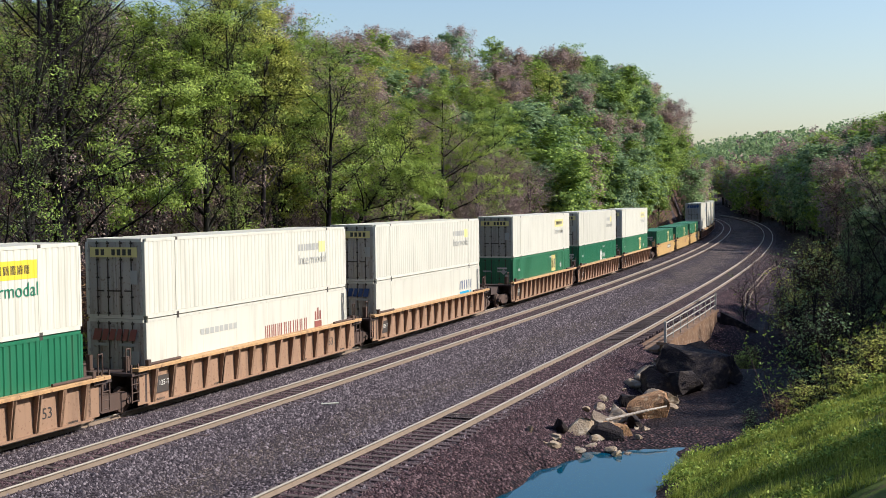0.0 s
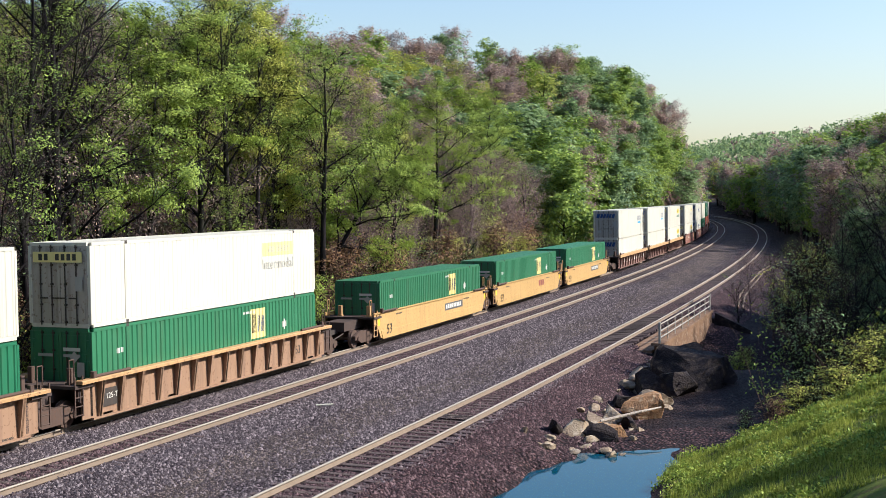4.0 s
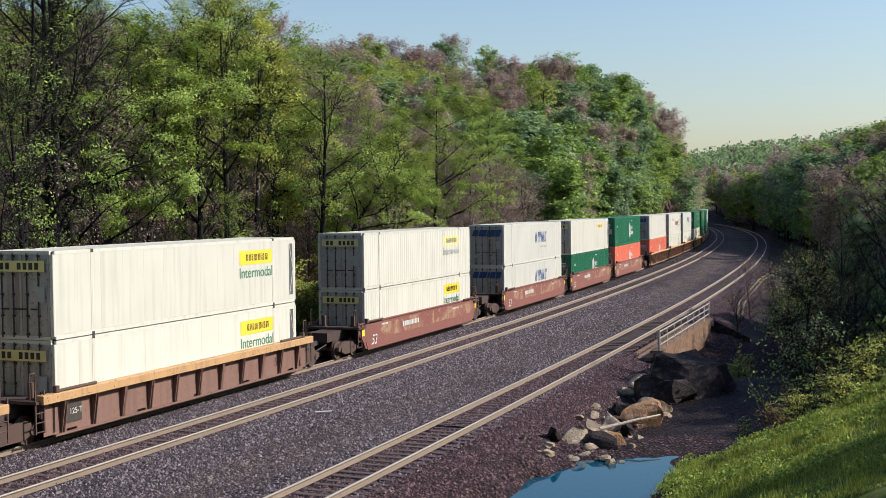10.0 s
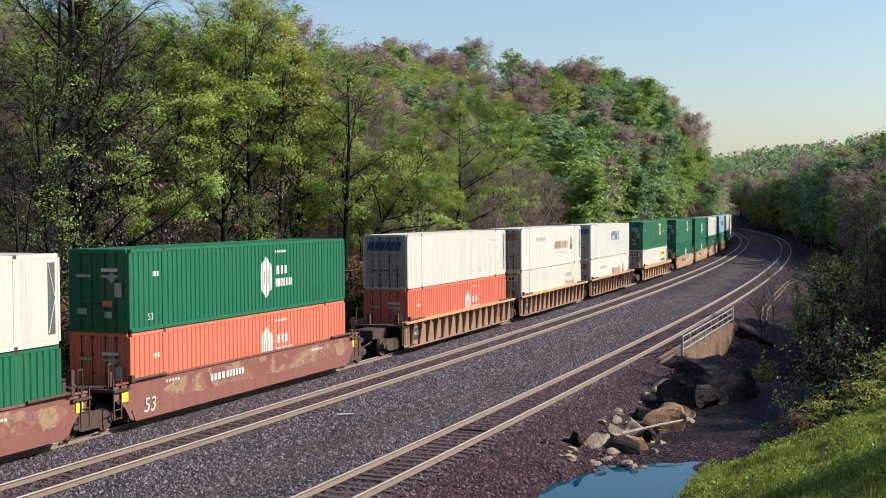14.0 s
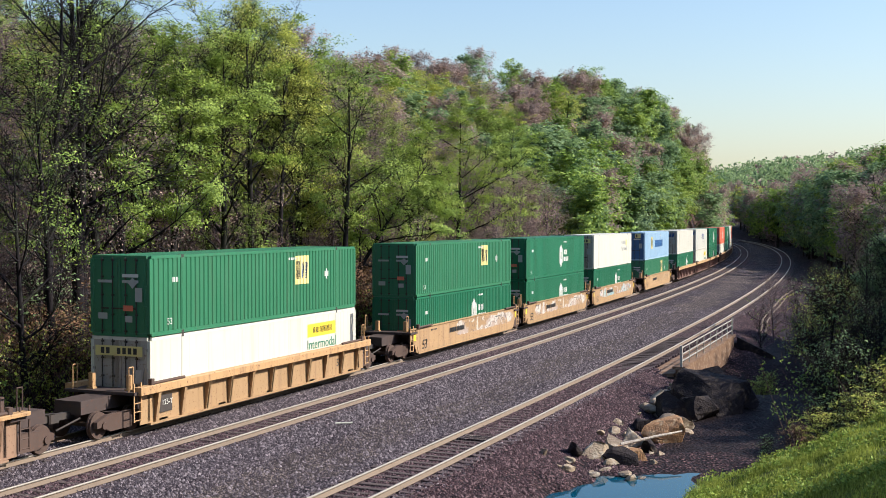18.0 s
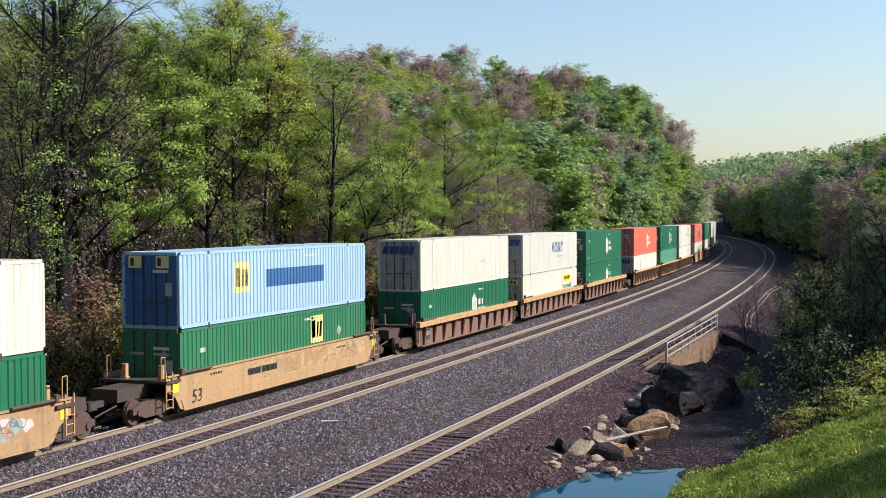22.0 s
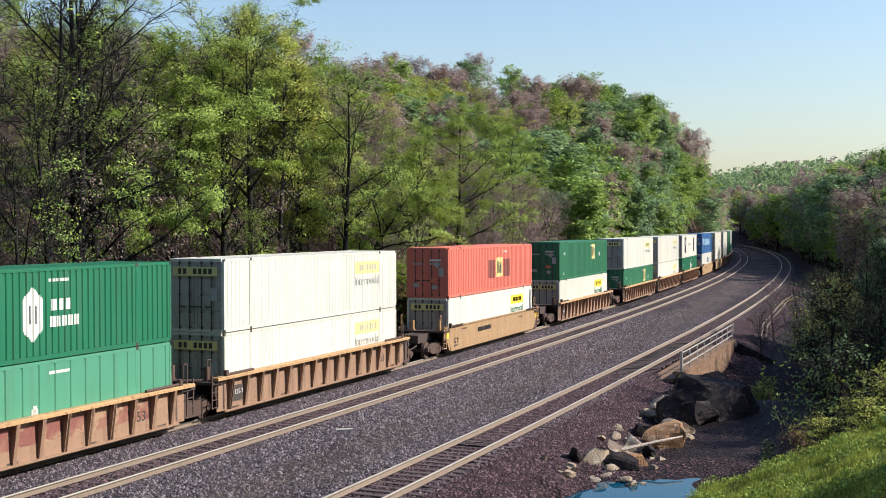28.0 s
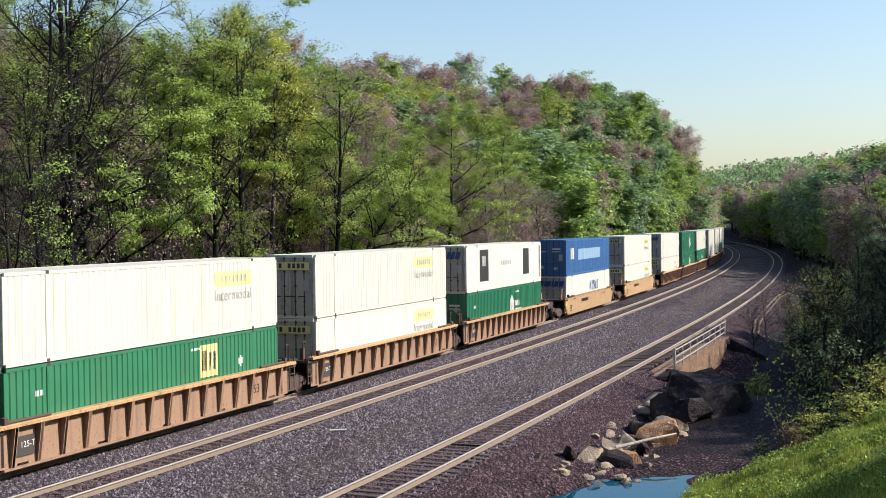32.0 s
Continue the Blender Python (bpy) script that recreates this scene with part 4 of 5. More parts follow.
CAR_LABEL = {"brown": "brown well car with upright side stakes", "silled": "brown well car with yellowed top sill", "sandy": "weathered sandy-orange well car with upright side stakes", "redbrown": "smooth red-brown well car with sprayed paint",
             "tan": "smooth weathered tan well car", "yellow": "smooth yellow well car", "plated": "smooth yellow well car with dark number board"}
ART, CPL = 19.66, 23.52


def body_of(style):
    return {"silled": "dark_brown", "sandy": "tan", "plated": "yellow"}.get(style, style)


def build_car(style, front_coupled, back_coupled, paint_seed=0, colours=()):
    """One well of a train; y runs back along the train. Its leading truck always belongs to it, its rear one at a coupled end."""
    load = "carrying a single container" if body_of(style) == "yellow" else "carrying two stacked containers"
    root = thing("well_car", CAR_LABEL[style] + ", " + load, "rail car", "well cars of the train")
    body = body_of(style)
    if style in ("brown", "silled", "sandy"):
        side, sill = cached(("rside", body), lambda: ribbed_side(body)), cached(("sill", style), lambda: sill_mesh("sill", 0.12 if style == "brown" else 0.28))
        stake = cached(("stake", body), lambda: stake_mesh(body))
        n = 15 if style == "brown" else 11
        for turn in (0, 180):
            s = part("side_sheet", side, root, "", pose(0, 0, 0, 0, 0, turn))
            part("top_sill", sill, root, "worn paint on the top sill", pose(0, 0, 0, 0, 0, turn))
            for i in range(n):
                part("stake", stake, s, "", pose(0, -7.9 + i * 15.8 / (n - 1), 0))
    else:
        side = cached(("sside", body), lambda: smooth_side(body))
        for turn in (0, 180):
            part("side_sheet", side, root, "", pose(0, 0, 0, 0, 0, turn))
    part("floor_beam", cached("floor", well_floor), root)
    for back, coupled in ((False, front_coupled), (True, back_coupled)):
        turn = pose(0, 0, 0, 0, 0, 0 if back else 180)
        reach = 10.9 if coupled else 9.8
        part("end_deck", cached(("deck", reach), lambda: end_deck("deck", reach)), root, "", turn)
        trim = {"brown": "rusty", "dark_brown": "rusty", "redbrown": "rusty"}.get(body, "sill")
        for x in (-1.0, 0.62):
            part("guide_post", cached(("guide", trim), lambda: guide_post(trim)), root, "worn guide post", turn @ pose(x, 8.85, 1.44))
        for x in (1.2, -1.2):
            part("grab_rail", cached(("grab", trim), lambda: grab_rail(trim)), root, "", turn @ pose(x, 9.05, 1.44))
        part("ladder", cached(("ladder", trim), lambda: ladder_mesh(trim)), root, "", pose(0, 9.0 if back else -9.0, 0))
        part("tie_down_bar", cached("bar", hinge_bar), root, "", pose(0, 7.3, 0) if back else pose(0, -7.3, 0) @ Matrix.Diagonal((1, -1, 1, 1)))
        if coupled:
            part("coupler", cached("coupler", coupler_mesh), root, "", turn @ pose(0, 10.9, 0, 0, 0, 180))
        if coupled or not back:
            y = (9.45 if coupled else ART / 2) * (1 if back else -1)
            tr = part("truck", cached("truck", truck_frame), root, "rusty cast truck side frames", pose(0, y, 0))
            for dy in (-0.89, 0.89):
                part("wheelset", cached("wheels", wheel_mesh), tr, "", pose(0, dy, 0))
    if style in ("yellow", "plated", "tan", "redbrown"):
        ink = "mark_black" if style != "redbrown" else "mark_white"
        part("lettering", cached(("n53", ink), lambda: lettering("53", 0.72, ink, 1.428, -7.2, 0.42, "side", 0.2)), root, "painted number 53")
        part("reflector", cached("refl", lambda: plate_mesh("mark_yellow", 0.35, 0.42)), root, "yellow plate", pose(0, -8.55, 0.33))
        part("reflector", cached("refl", lambda: plate_mesh("mark_yellow", 0.35, 0.42)), root, "yellow plate", pose(0, 8.75, 0.33))
        if style == "yellow":
            part("car_name", cached("ttx", lambda: decal("smooth", row_of_marks(2.4, 0.80, [0.42, 0.42, 0.46], 0.42, 0.10), "mark_fadedred", "car_name")), root, "faded red painted bars", pose(1.408, 0, 0))
        if style == "plated":
            part("number_board", cached("nboard", lambda: decal("smooth", [(1.3, 4.4, 0.82, 1.24)], "mark_dim", "number_board")), root, "dark painted board", pose(1.408, 0, 0))
            tagged(part("car_number", cached("nbars", lambda: decal("smooth", row_of_marks(1.45, 0.92, [0.24, 0.24, 0.24, 0.24, 0.0, 0.2, 0.2, 0.2, 0.2, 0.2], 0.24, 0.07), "mark_white", "car_number")), root, "white bars of a car number", pose(1.412, 0, 0)), kind="stuff")
        b = None if body == "yellow" else cached(("ids", ink), lambda: decal("smooth", row_of_marks(-3.4, 0.86, [0.2, 0.2, 0.2, 0.2, 0.0, 0.16, 0.16, 0.16, 0.16, 0.16, 0.16], 0.26, 0.06), ink, "car_number"))
        if b:
            part("car_number", b, root, "painted bars of a car number", pose(1.432, 0, 0.1))
        part("small_print", cached(("print", ink), lambda: decal("smooth", row_of_marks(-6.2, 1.3, [0.12] * 5, 0.09, 0.06) + row_of_marks(4.6, 1.22, [0.12] * 6, 0.08, 0.05), ink, "small_print")), root, "", pose(1.408, 0, 0))
    else:
        part("data_plate", cached("dplate", lambda: plate_mesh("dark_steel", 0.85, 0.62)), root, "dark data plate", pose(-0.02, -7.35, -0.1))
        part("lettering", cached("n125", lambda: lettering("125-T", 0.27, "mark_white", 1.404, -7.22, 0.78)), root, "white painted 125-T")
        part("lettering", cached("n53b", lambda: lettering("53", 0.5, "mark_black", 1.366, 6.2, 0.62)), root, "painted number 53")
    if colours:
        y0, y1 = {0: (-6.3, 8.2), 1: (-6.2, 7.4), 2: (-2.6, 8.2)}[paint_seed % 3]
        part("sprayed_paint", scrawl(paint_seed, y0, y1, colours, 1.362 if style in ("brown", "silled", "sandy") else 1.4025), root, "sprayed paint in pale colours")
    return root


# one entry for each well, from the first that passes: style, lower box, upper box, end coupled behind, sprayed colours
WELLS = [
    ("brown", "hut_green", "jb_bright", 0, ()), ("brown", "red_name", "jb_faded", 0, ()), ("brown", "blue_bar_low", "jb_faded", 1, ()),
    ("brown", "sign_green", "jb_ribbed", 0, ()), ("brown", "hut_green", "jb_faded", 0, ()), ("brown", "sign_green", "jb_ribbed", 1, ()),
    ("plated", "sign_green", "", 0, ()), ("yellow", "sign_green", "", 0, ()), ("plated", "sign_green", "", 1, ()),
    ("silled", "plain_ribbed", "blue_bar", 0, "spray_white"), ("silled", "plain_ribbed", "blue_bar", 0, ()), ("silled", "jb_smooth", "jb_smooth", 1, ()),
    ("redbrown", "jb_bright", "jb_ribbed", 1, "spray_faint"),
    ("redbrown", "blue_name", "blue_name", 0, "spray_faint"), ("redbrown", "hut_green", "jb_plate", 0, "spray_faint"), ("redbrown", "hut_orange", "hut_green", 1, "spray_faint"),
    ("brown", "hut_orange", "plain_smooth", 0, ()), ("brown", "jb_faded", "red_name", 0, ()), ("brown", "red_name", "blue_name", 1, ()),
    ("sandy", "jb_smooth", "sign_green", 1, ()),
    ("tan", "hut_green", "sign_green", 0, "spray_pale"), ("tan", "hut_smooth", "hut_smooth", 0, "spray_pale"), ("tan", "hut_green", "jb_faded", 1, "spray_teal"),
    ("tan", "sign_green", "sky", 1, "spray_lines"),
    ("silled", "hut_green", "plain_ribbed", 0, ()), ("silled", "jb_bright", "blue_name", 0, ()), ("silled", "hut_smooth", "hut_smooth", 1, ()),
    ("brown", "sign_white", "hut_orange", 0, ()), ("brown", "sign_pale", "hut_green", 0, "spray_faint"), ("brown", "jb_ribbed", "jb_ribbed", 1, ()),
    ("tan", "jb_smooth", "sign_red", 1, ()), ("brown", "jb_bright", "sign_green", 1, ()),
    ("brown", "sign_green", "jb_ribbed", 0, ()), ("brown", "jb_ribbed", "jb_ribbed", 0, ()), ("brown", "hut_green", "dark_panels", 1, ()),
    ("tan", "blue_name", "sea", 1, ()), ("tan", "jb_ribbed", "jb_ribbed", 1, ()),
    ("brown", "jb_faded", "plain_ribbed", 0, ()), ("brown", "hut_green", "hut_green", 0, ()), ("brown", "hut_green", "jb_ribbed", 1, ()),
    ("brown", "jb_faded", "plain_ribbed", 0, ()), ("brown", "jb_ribbed", "jb_ribbed", 0, ()), ("brown", "hut_green", "jb_faded", 1, ()),
    ("tan", "jb_ribbed", "plain_ribbed", 1, ()), ("brown", "sign_green", "jb_ribbed", 0, ()), ("brown", "jb_ribbed", "blue_name", 0, ())]
FIRST = 1.455 - ART + HALF                # way along the line of the first well's middle at the start
# seconds and metres run
RUN = [(0.0, 0.1), (1.0, 21.4), (2.0, 42.3), (5.0, 106.6), (6.0, 127.5), (7.0, 149.0), (8.0, 170.1), (9.0, 191.6), (10.0, 212.8), (11.0, 234.1), (12.0, 254.9), (13.0, 275.2),
       (15.5, 329.1), (16.0, 339.65), (17.0, 360.7), (18.0, 381.7), (19.0, 402.7), (20.0, 423.7), (21.0, 444.5), (22.0, 465.3), (23.0, 486.0), (24.0, 506.8), (25.0, 527.5), (25.5, 537.9),
       (27.5, 578.8), (28.0, 589.0), (29.0, 609.8), (30.0, 630.3), (31.0, 650.7), (32.0, 671.1)]
STOCK = {}
MOVING = []


def stock(kind, key, build):
    """The first of a kind is built, the next are copies."""
    if (kind, key) not in STOCK:
        STOCK[kind, key] = build()
        return STOCK[kind, key]
    return copy_thing(STOCK[kind, key], Matrix.Identity(4))


def build_train():
    s, front = FIRST, 0
    for i, (style, low, top, back, colours) in enumerate(WELLS):
        key = (style, front, back, i if colours else 0)
        MOVING.append((stock("car", key, lambda: build_car(style, front, back, i, colours)), s, 0.0))
        MOVING.append((stock("box", low, lambda: build_container(low)), s, FLOOR))
        if top:
            MOVING.append((stock("box", top, lambda: build_container(top)), s, FLOOR + CH + 0.014))
        s += CPL if back else ART
        front = back


def motions():
    for ob, s, z in MOVING:
        rows = []
        for t, run in RUN:
            x, y = at(s - run, TRACK_A)
            rows.append((t, pose(x, y, z, 0, 0, -math.degrees(heading(s - run)))))
        walk(ob, rows)


# ---- trees ----
def limb(v, f, p, q, r0, r1, sides=5):
    t = q - p
    t = t / (np.linalg.norm(t) + 1e-9)
    u = np.cross(t, (0, 0, 1.0) if abs(t[2]) < 0.9 else (1.0, 0, 0))
    u /= np.linalg.norm(u)
    w = np.cross(t, u)
    n = len(v)
    for c, r in ((p, r0), (q, r1)):
        for i in range(sides):
            a = 2 * math.pi * i / sides
            v.append(c + (u * math.cos(a) + w * math.sin(a)) * r)
    f += [(n + i, n + (i + 1) % sides, n + sides + (i + 1) % sides, n + sides + i) for i in range(sides)]


def grow(seed, height, first=0.3, spread=0.36, limbs=16, lean=0.04, forks=5, twig=3, rise=1.0):
    """Wood of a tree as corners and faces, and the ends of its twigs."""
    rng = np.random.default_rng(seed)
    v, f, tips = [], [], []
    r = 0.0135 * height + 0.02
    pts = [np.array([0.0, 0, -0.5])]
    step = height * 0.94 / 9
    way = np.array([rng.normal(0, lean), rng.normal(0, lean), 1.0])
    for i in range(9):
        way = way + np.array([rng.normal(0, lean), rng.normal(0, lean), 0.05])
        pts.append(pts[-1] + way / np.linalg.norm(way) * step)
    radii = [r * (1 - 0.88 * i / 9) for i in range(10)]
    for i in range(9):
        limb(v, f, pts[i], pts[i + 1], radii[i], radii[i + 1], 7)
    for k in range(limbs):
        u = first + (1 - first) * (k + rng.uniform(0, 1)) / limbs
        j = min(int(u * 9), 8)
        p = pts[j] + (pts[j + 1] - pts[j]) * (u * 9 - j)
        a = k * 2.4 + rng.uniform(-0.5, 0.5)
        up = (rng.uniform(0.35, 0.9) + 0.5 * u) * rise
        length = height * spread * (1.15 - 0.75 * abs(u - 0.55) / 0.5) * rng.uniform(0.7, 1.15)
        d = np.array([math.cos(a), math.sin(a), up])
        d /= np.linalg.norm(d)
        q0, rr = p, radii[j] * 0.55
        seg = 4
        for i in range(seg):
            d = d + rng.normal(0, 0.16, 3) + np.array([0, 0, 0.08])
            d /= np.linalg.norm(d)
            q1 = q0 + d * length / seg
            limb(v, f, q0, q1, rr, rr * 0.68, 5)
            for b in range(forks if i else 2):
                e = d + rng.normal(0, 0.75, 3)
                e /= np.linalg.norm(e)
                t0 = q0 + (q1 - q0) * rng.uniform(0, 1)
                t1 = t0 + e * length * rng.uniform(0.14, 0.34)
                limb(v, f, t0, t1, rr * 0.35 + 0.006, 0.008, 3)
                for c in range(twig):
                    g = e + rng.normal(0, 0.7, 3)
                    g /= np.linalg.norm(g)
                    s0 = t0 + (t1 - t0) * rng.uniform(0.3, 1)
                    s1 = s0 + g * rng.uniform(0.25, 0.8)
                    limb(v, f, s0, s1, 0.012, 0.005, 3)
                    tips.append(s1)
                tips.append(t1)
            q0, rr = q1, rr * 0.68
        tips.append(q0)
    tips.append(pts[-1])
    return np.array(v), f, np.array(tips)


def leaves(seed, tips, per, radius, size, every=1, middle=None):
    """Small leaves in flat clumps round the twigs' ends; round a crown's middle they turn their faces outward and up."""
    rng = np.random.default_rng(seed)
    tips = tips[rng.random(len(tips)) < 1.0 / every]
    n = len(tips) * per
    big = np.repeat(rng.uniform(0.6, 1.35, len(tips)), per)[:, None]
    c = np.repeat(tips, per, axis=0) + rng.normal(0, radius, (n, 3)) * (1, 1, 0.5) * big
    a, b = rng.normal(0, 1, (n, 3)), rng.normal(0, 1, (n, 3))
    a /= np.linalg.norm(a, axis=1)[:, None]
    if middle is not None:
        out = c - np.array(middle)
        out /= np.linalg.norm(out, axis=1)[:, None] + 1e-6
        face = out * 0.9 + np.array((0, 0, 0.55)) + rng.normal(0, 0.42, (n, 3))
        face /= np.linalg.norm(face, axis=1)[:, None]
        a -= face * (a * face).sum(1)[:, None]
        a /= np.linalg.norm(a, axis=1)[:, None]
        b = np.cross(face, a)
    else:
        b -= a * (a * b).sum(1)[:, None]
        b /= np.linalg.norm(b, axis=1)[:, None]
    s = size * rng.uniform(0.55, 1.35, (n, 1))
    v = np.stack([c - a * s, c + b * s * 0.55, c + a * s, c - b * s * 0.45], 1).reshape(-1, 3)
    return v, np.arange(n * 4).reshape(-1, 4)


def wood_mesh(v, f, material):
    quads = np.array([q for q in f if len(q) == 4])
    tris = [q for q in f if len(q) == 3]
    if not tris:
        return fast_mesh("trunk", v, quads, material)
    me = bpy.data.meshes.new("trunk")
    me.from_pydata([tuple(p) for p in v], [], f)
    me.materials.append(M[material])
    return me


TREES = {}


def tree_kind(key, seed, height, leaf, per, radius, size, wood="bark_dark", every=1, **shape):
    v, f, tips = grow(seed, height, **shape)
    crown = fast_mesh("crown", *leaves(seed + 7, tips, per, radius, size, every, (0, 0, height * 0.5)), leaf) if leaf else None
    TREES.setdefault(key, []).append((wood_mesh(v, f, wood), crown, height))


for i in range(4):
    tree_kind("green", 10 + i, 17.0 + i, "leaf_a", 160, 0.34, 0.080, every=6.0, limbs=17, spread=0.33, first=0.34, rise=0.55)
for i in range(2):
    tree_kind("yellow", 20 + i, 16.5 + i, "leaf_b", 110, 0.34, 0.076, every=6.2, limbs=16, spread=0.32, first=0.38, rise=0.6)
for i in range(3):
    tree_kind("dense", 30 + i, 13.0 + i, "leaf_c", 60, 0.42, 0.165, every=3.6, limbs=20, spread=0.40, first=0.16, lean=0.02)
    tree_kind("round", 60 + i, 13.0 + i, "leaf_a", 60, 0.42, 0.155, every=3.6, limbs=20, spread=0.41, first=0.2, lean=0.02)
for i in range(3):
    tree_kind("bare", 40 + i, 14.0 + i, "leaf_d", 4, 0.35, 0.075, "bark_grey", limbs=19, spread=0.38, first=0.14, forks=6, twig=4)
for i in range(2):
    tree_kind("twigs", 70 + i, 13.0 + i, "leaf_c", 3, 0.3, 0.06, every=4, limbs=20, spread=0.40, first=0.10, forks=6, twig=4)
for i in range(2):
    tree_kind("sparse", 50 + i, 16.0 + i, "leaf_a", 56, 0.32, 0.070, every=8, limbs=13, spread=0.24, first=0.42)
for i in range(3):
    tree_kind("shrub", 80 + i, 4.0 + 0.4 * i, "leaf_b", 9, 0.17, 0.078, "bark_brown", every=2.2, limbs=16, spread=0.42, first=0.05, lean=0.06, forks=4, twig=2)
    tree_kind("green_shrub", 84 + i, 4.2 + 0.4 * i, "leaf_a", 9, 0.17, 0.080, "bark_brown", every=2.4, limbs=16, spread=0.42, first=0.05, lean=0.06, forks=4, twig=2)
for i in range(2):
    tree_kind("russet_shrub", 90 + i, 4.2 + 0.4 * i, "leaf_e", 7, 0.18, 0.080, "bark_brown", every=2.2, limbs=16, spread=0.42, first=0.05, lean=0.06, forks=4, twig=2)
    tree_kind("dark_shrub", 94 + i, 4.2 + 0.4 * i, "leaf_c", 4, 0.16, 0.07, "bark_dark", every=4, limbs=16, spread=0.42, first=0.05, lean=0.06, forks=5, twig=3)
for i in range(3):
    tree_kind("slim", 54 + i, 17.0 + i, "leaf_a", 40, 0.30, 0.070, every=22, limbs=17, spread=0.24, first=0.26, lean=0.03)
TREE_LABEL = {"slim": "tall slim tree with dark trunk and scattered leaves", "green": "tall slender tree with fresh green spring leaves", "yellow": "tree with sparse yellow-green spring leaves", "dense": "broad tree with a dense dull green crown", "round": "broad rounded tree with fresh green leaves",
              "bare": "nearly leafless tree with purplish-brown twigs", "twigs": "leafless young tree with fine dark twigs", "sparse": "thin dark-trunked tree with few green leaves"}
wood_rng = random.Random(5)


SINGLE = 126.0                            # trees nearer than this are things of their own
CROWD = {"wood": [], "bark_grey": [], "leaf_a": [], "leaf_b": [], "leaf_c": [], "leaf_d": []}
FEW = {}


def crowd(key, j, m, thin=1):
    """A tree of the joined woods: its main wood, and fewer, larger sprays of leaves."""
    if (key, j) not in FEW:
        trunk, crown, height = TREES[key][j]
        co = np.array([v.co for v in trunk.vertices])
        quads = np.array([p.vertices for p in trunk.polygons])
        size = np.linalg.norm(co[quads[:, 0]] - co[quads[:, 2]], axis=1)
        thick = np.linalg.norm(co[quads[:, 0]] - co[quads[:, 1]], axis=1)
        pick_ = np.argsort(-size * thick)[:260]
        lc = np.array([v.co for v in crown.vertices]).reshape(-1, 4, 3)
        step = max(1, len(lc) // 4600)
        grow_ = 2.8 if key == "bare" else min(1.8, math.sqrt(step) * 0.9)
        few = lc[::step]
        mid = few.mean(1, keepdims=True)
        FEW[key, j] = (co[quads[pick_]], mid + (few - mid) * grow_, crown.materials[0].name)
    wood, leaf, name = FEW[key, j]
    if thin > 1:
        mid = leaf[::thin].mean(1, keepdims=True)
        wood, leaf = wood[::2], mid + (leaf[::thin] - mid) * math.sqrt(thin)
    slot = [k for k, mm in M.items() if mm.name == name][0]
    a = np.array(m)
    for k, arr in (("bark_grey" if key == "bare" else "wood", wood), (slot, leaf)):
        CROWD[k].append(arr.reshape(-1, 3) @ a[:3, :3].T + a[:3, 3])


def join_crowd():
    v = np.concatenate([np.concatenate(x) for x in CROWD.values() if x])
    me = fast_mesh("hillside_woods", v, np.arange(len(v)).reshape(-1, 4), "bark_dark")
    index, i = [], 0
    for k, x in CROWD.items():
        if x:
            if k != "wood":
                me.materials.append(M[k])
                i += 1
            index.append(np.full(sum(len(y) for y in x) // 4, i))
    me.polygons.foreach_set("material_index", np.concatenate(index).astype(np.int32))
    tagged(new("hillside_woods", me), "mixed green and purplish-brown spring woods on the hillsides", "woods", kind="stuff")


def plant(key, x, y, scale=1.0, category="tree", label="", lean=0.0, turn=0.0, joined=False):
    j = wood_rng.randrange(len(TREES[key]))
    trunk, crown, height = TREES[key][j]
    z = float(ground(x, y))
    m = pose(x, y, z, wood_rng.uniform(-3, 3) + lean, wood_rng.uniform(-3, 3), wood_rng.uniform(0, 360) if not lean else turn)
    if category == "tree" and (joined or math.hypot(x, y) > SINGLE):
        crowd(key, j, m @ Matrix.Diagonal((scale, scale, scale, 1)), 7 if joined else 1 if math.hypot(x, y) < 330 else 2)
        return None
    grp = "trees of the wood" if category == "tree" else "bushes"
    root = thing(category, label or TREE_LABEL[key], category, grp, m=m)
    k = Matrix.Diagonal((scale, scale, scale * wood_rng.uniform(0.92, 1.1), 1))
    part("trunk", trunk, root, "", k)
    if crown:
        part("crown", crown, root, "", k)
    return root


def pick(weights):
    names, w = zip(*weights.items())
    return wood_rng.choices(names, w)[0]


EDGE_TRUNKS = [(6.6, 12.6, 1.1), (8.8, 12.8, 1.2), (10.1, 13.4, 1.15), (10.7, 13.0, 1.1), (23.5, 12.8, 1.05), (27.6, 12.8, 0.95), (21.7, 13.6, 1.0)]
EDGE_CROWNS = [(15.6, 15.0, 0.95), (17.8, 14.2, 0.92), (24.0, 16.0, 0.95), (33.3, 15.0, 0.85), (41.0, 16.0, 0.8), (49.6, 17.5, 0.72), (49.5, 14.8, 0.62)]


# the wood to the left: tall trees close by, then the steep hillside
def plant_left_wood():
    for s in np.arange(-8, 430, 4.4):
        for row, d0 in enumerate((12.5, 17, 22.5, 28.5, 35, 43, 52, 62, 74, 86, 98, 110)):
            if s > 150 and row % 2 and row > 4:
                continue
            if s < 0 and row > 4 or row > 8 and not 50 < s < 215:
                continue
            ss_, dd = s + wood_rng.uniform(-2.0, 2.0), d0 + wood_rng.uniform(-2.4, 2.4)
            if ss_ > 205:
                dd -= 3.4
            x, y = at(ss_, dd)
            if y < 12 or wood_rng.random() < (0.30 if row < 3 else 0.12) or row > 5 and wood_rng.random() < 0.35:
                continue
            if ss_ < 62 and row < 3 and wood_rng.random() < 0.22:
                continue
            if ss_ < 62:
                mix = {"green": 4.0, "sparse": 3.6, "yellow": 1.5, "bare": 2.4, "twigs": 1} if row < 3 else {"green": 3, "bare": 4, "sparse": 3, "yellow": 1}
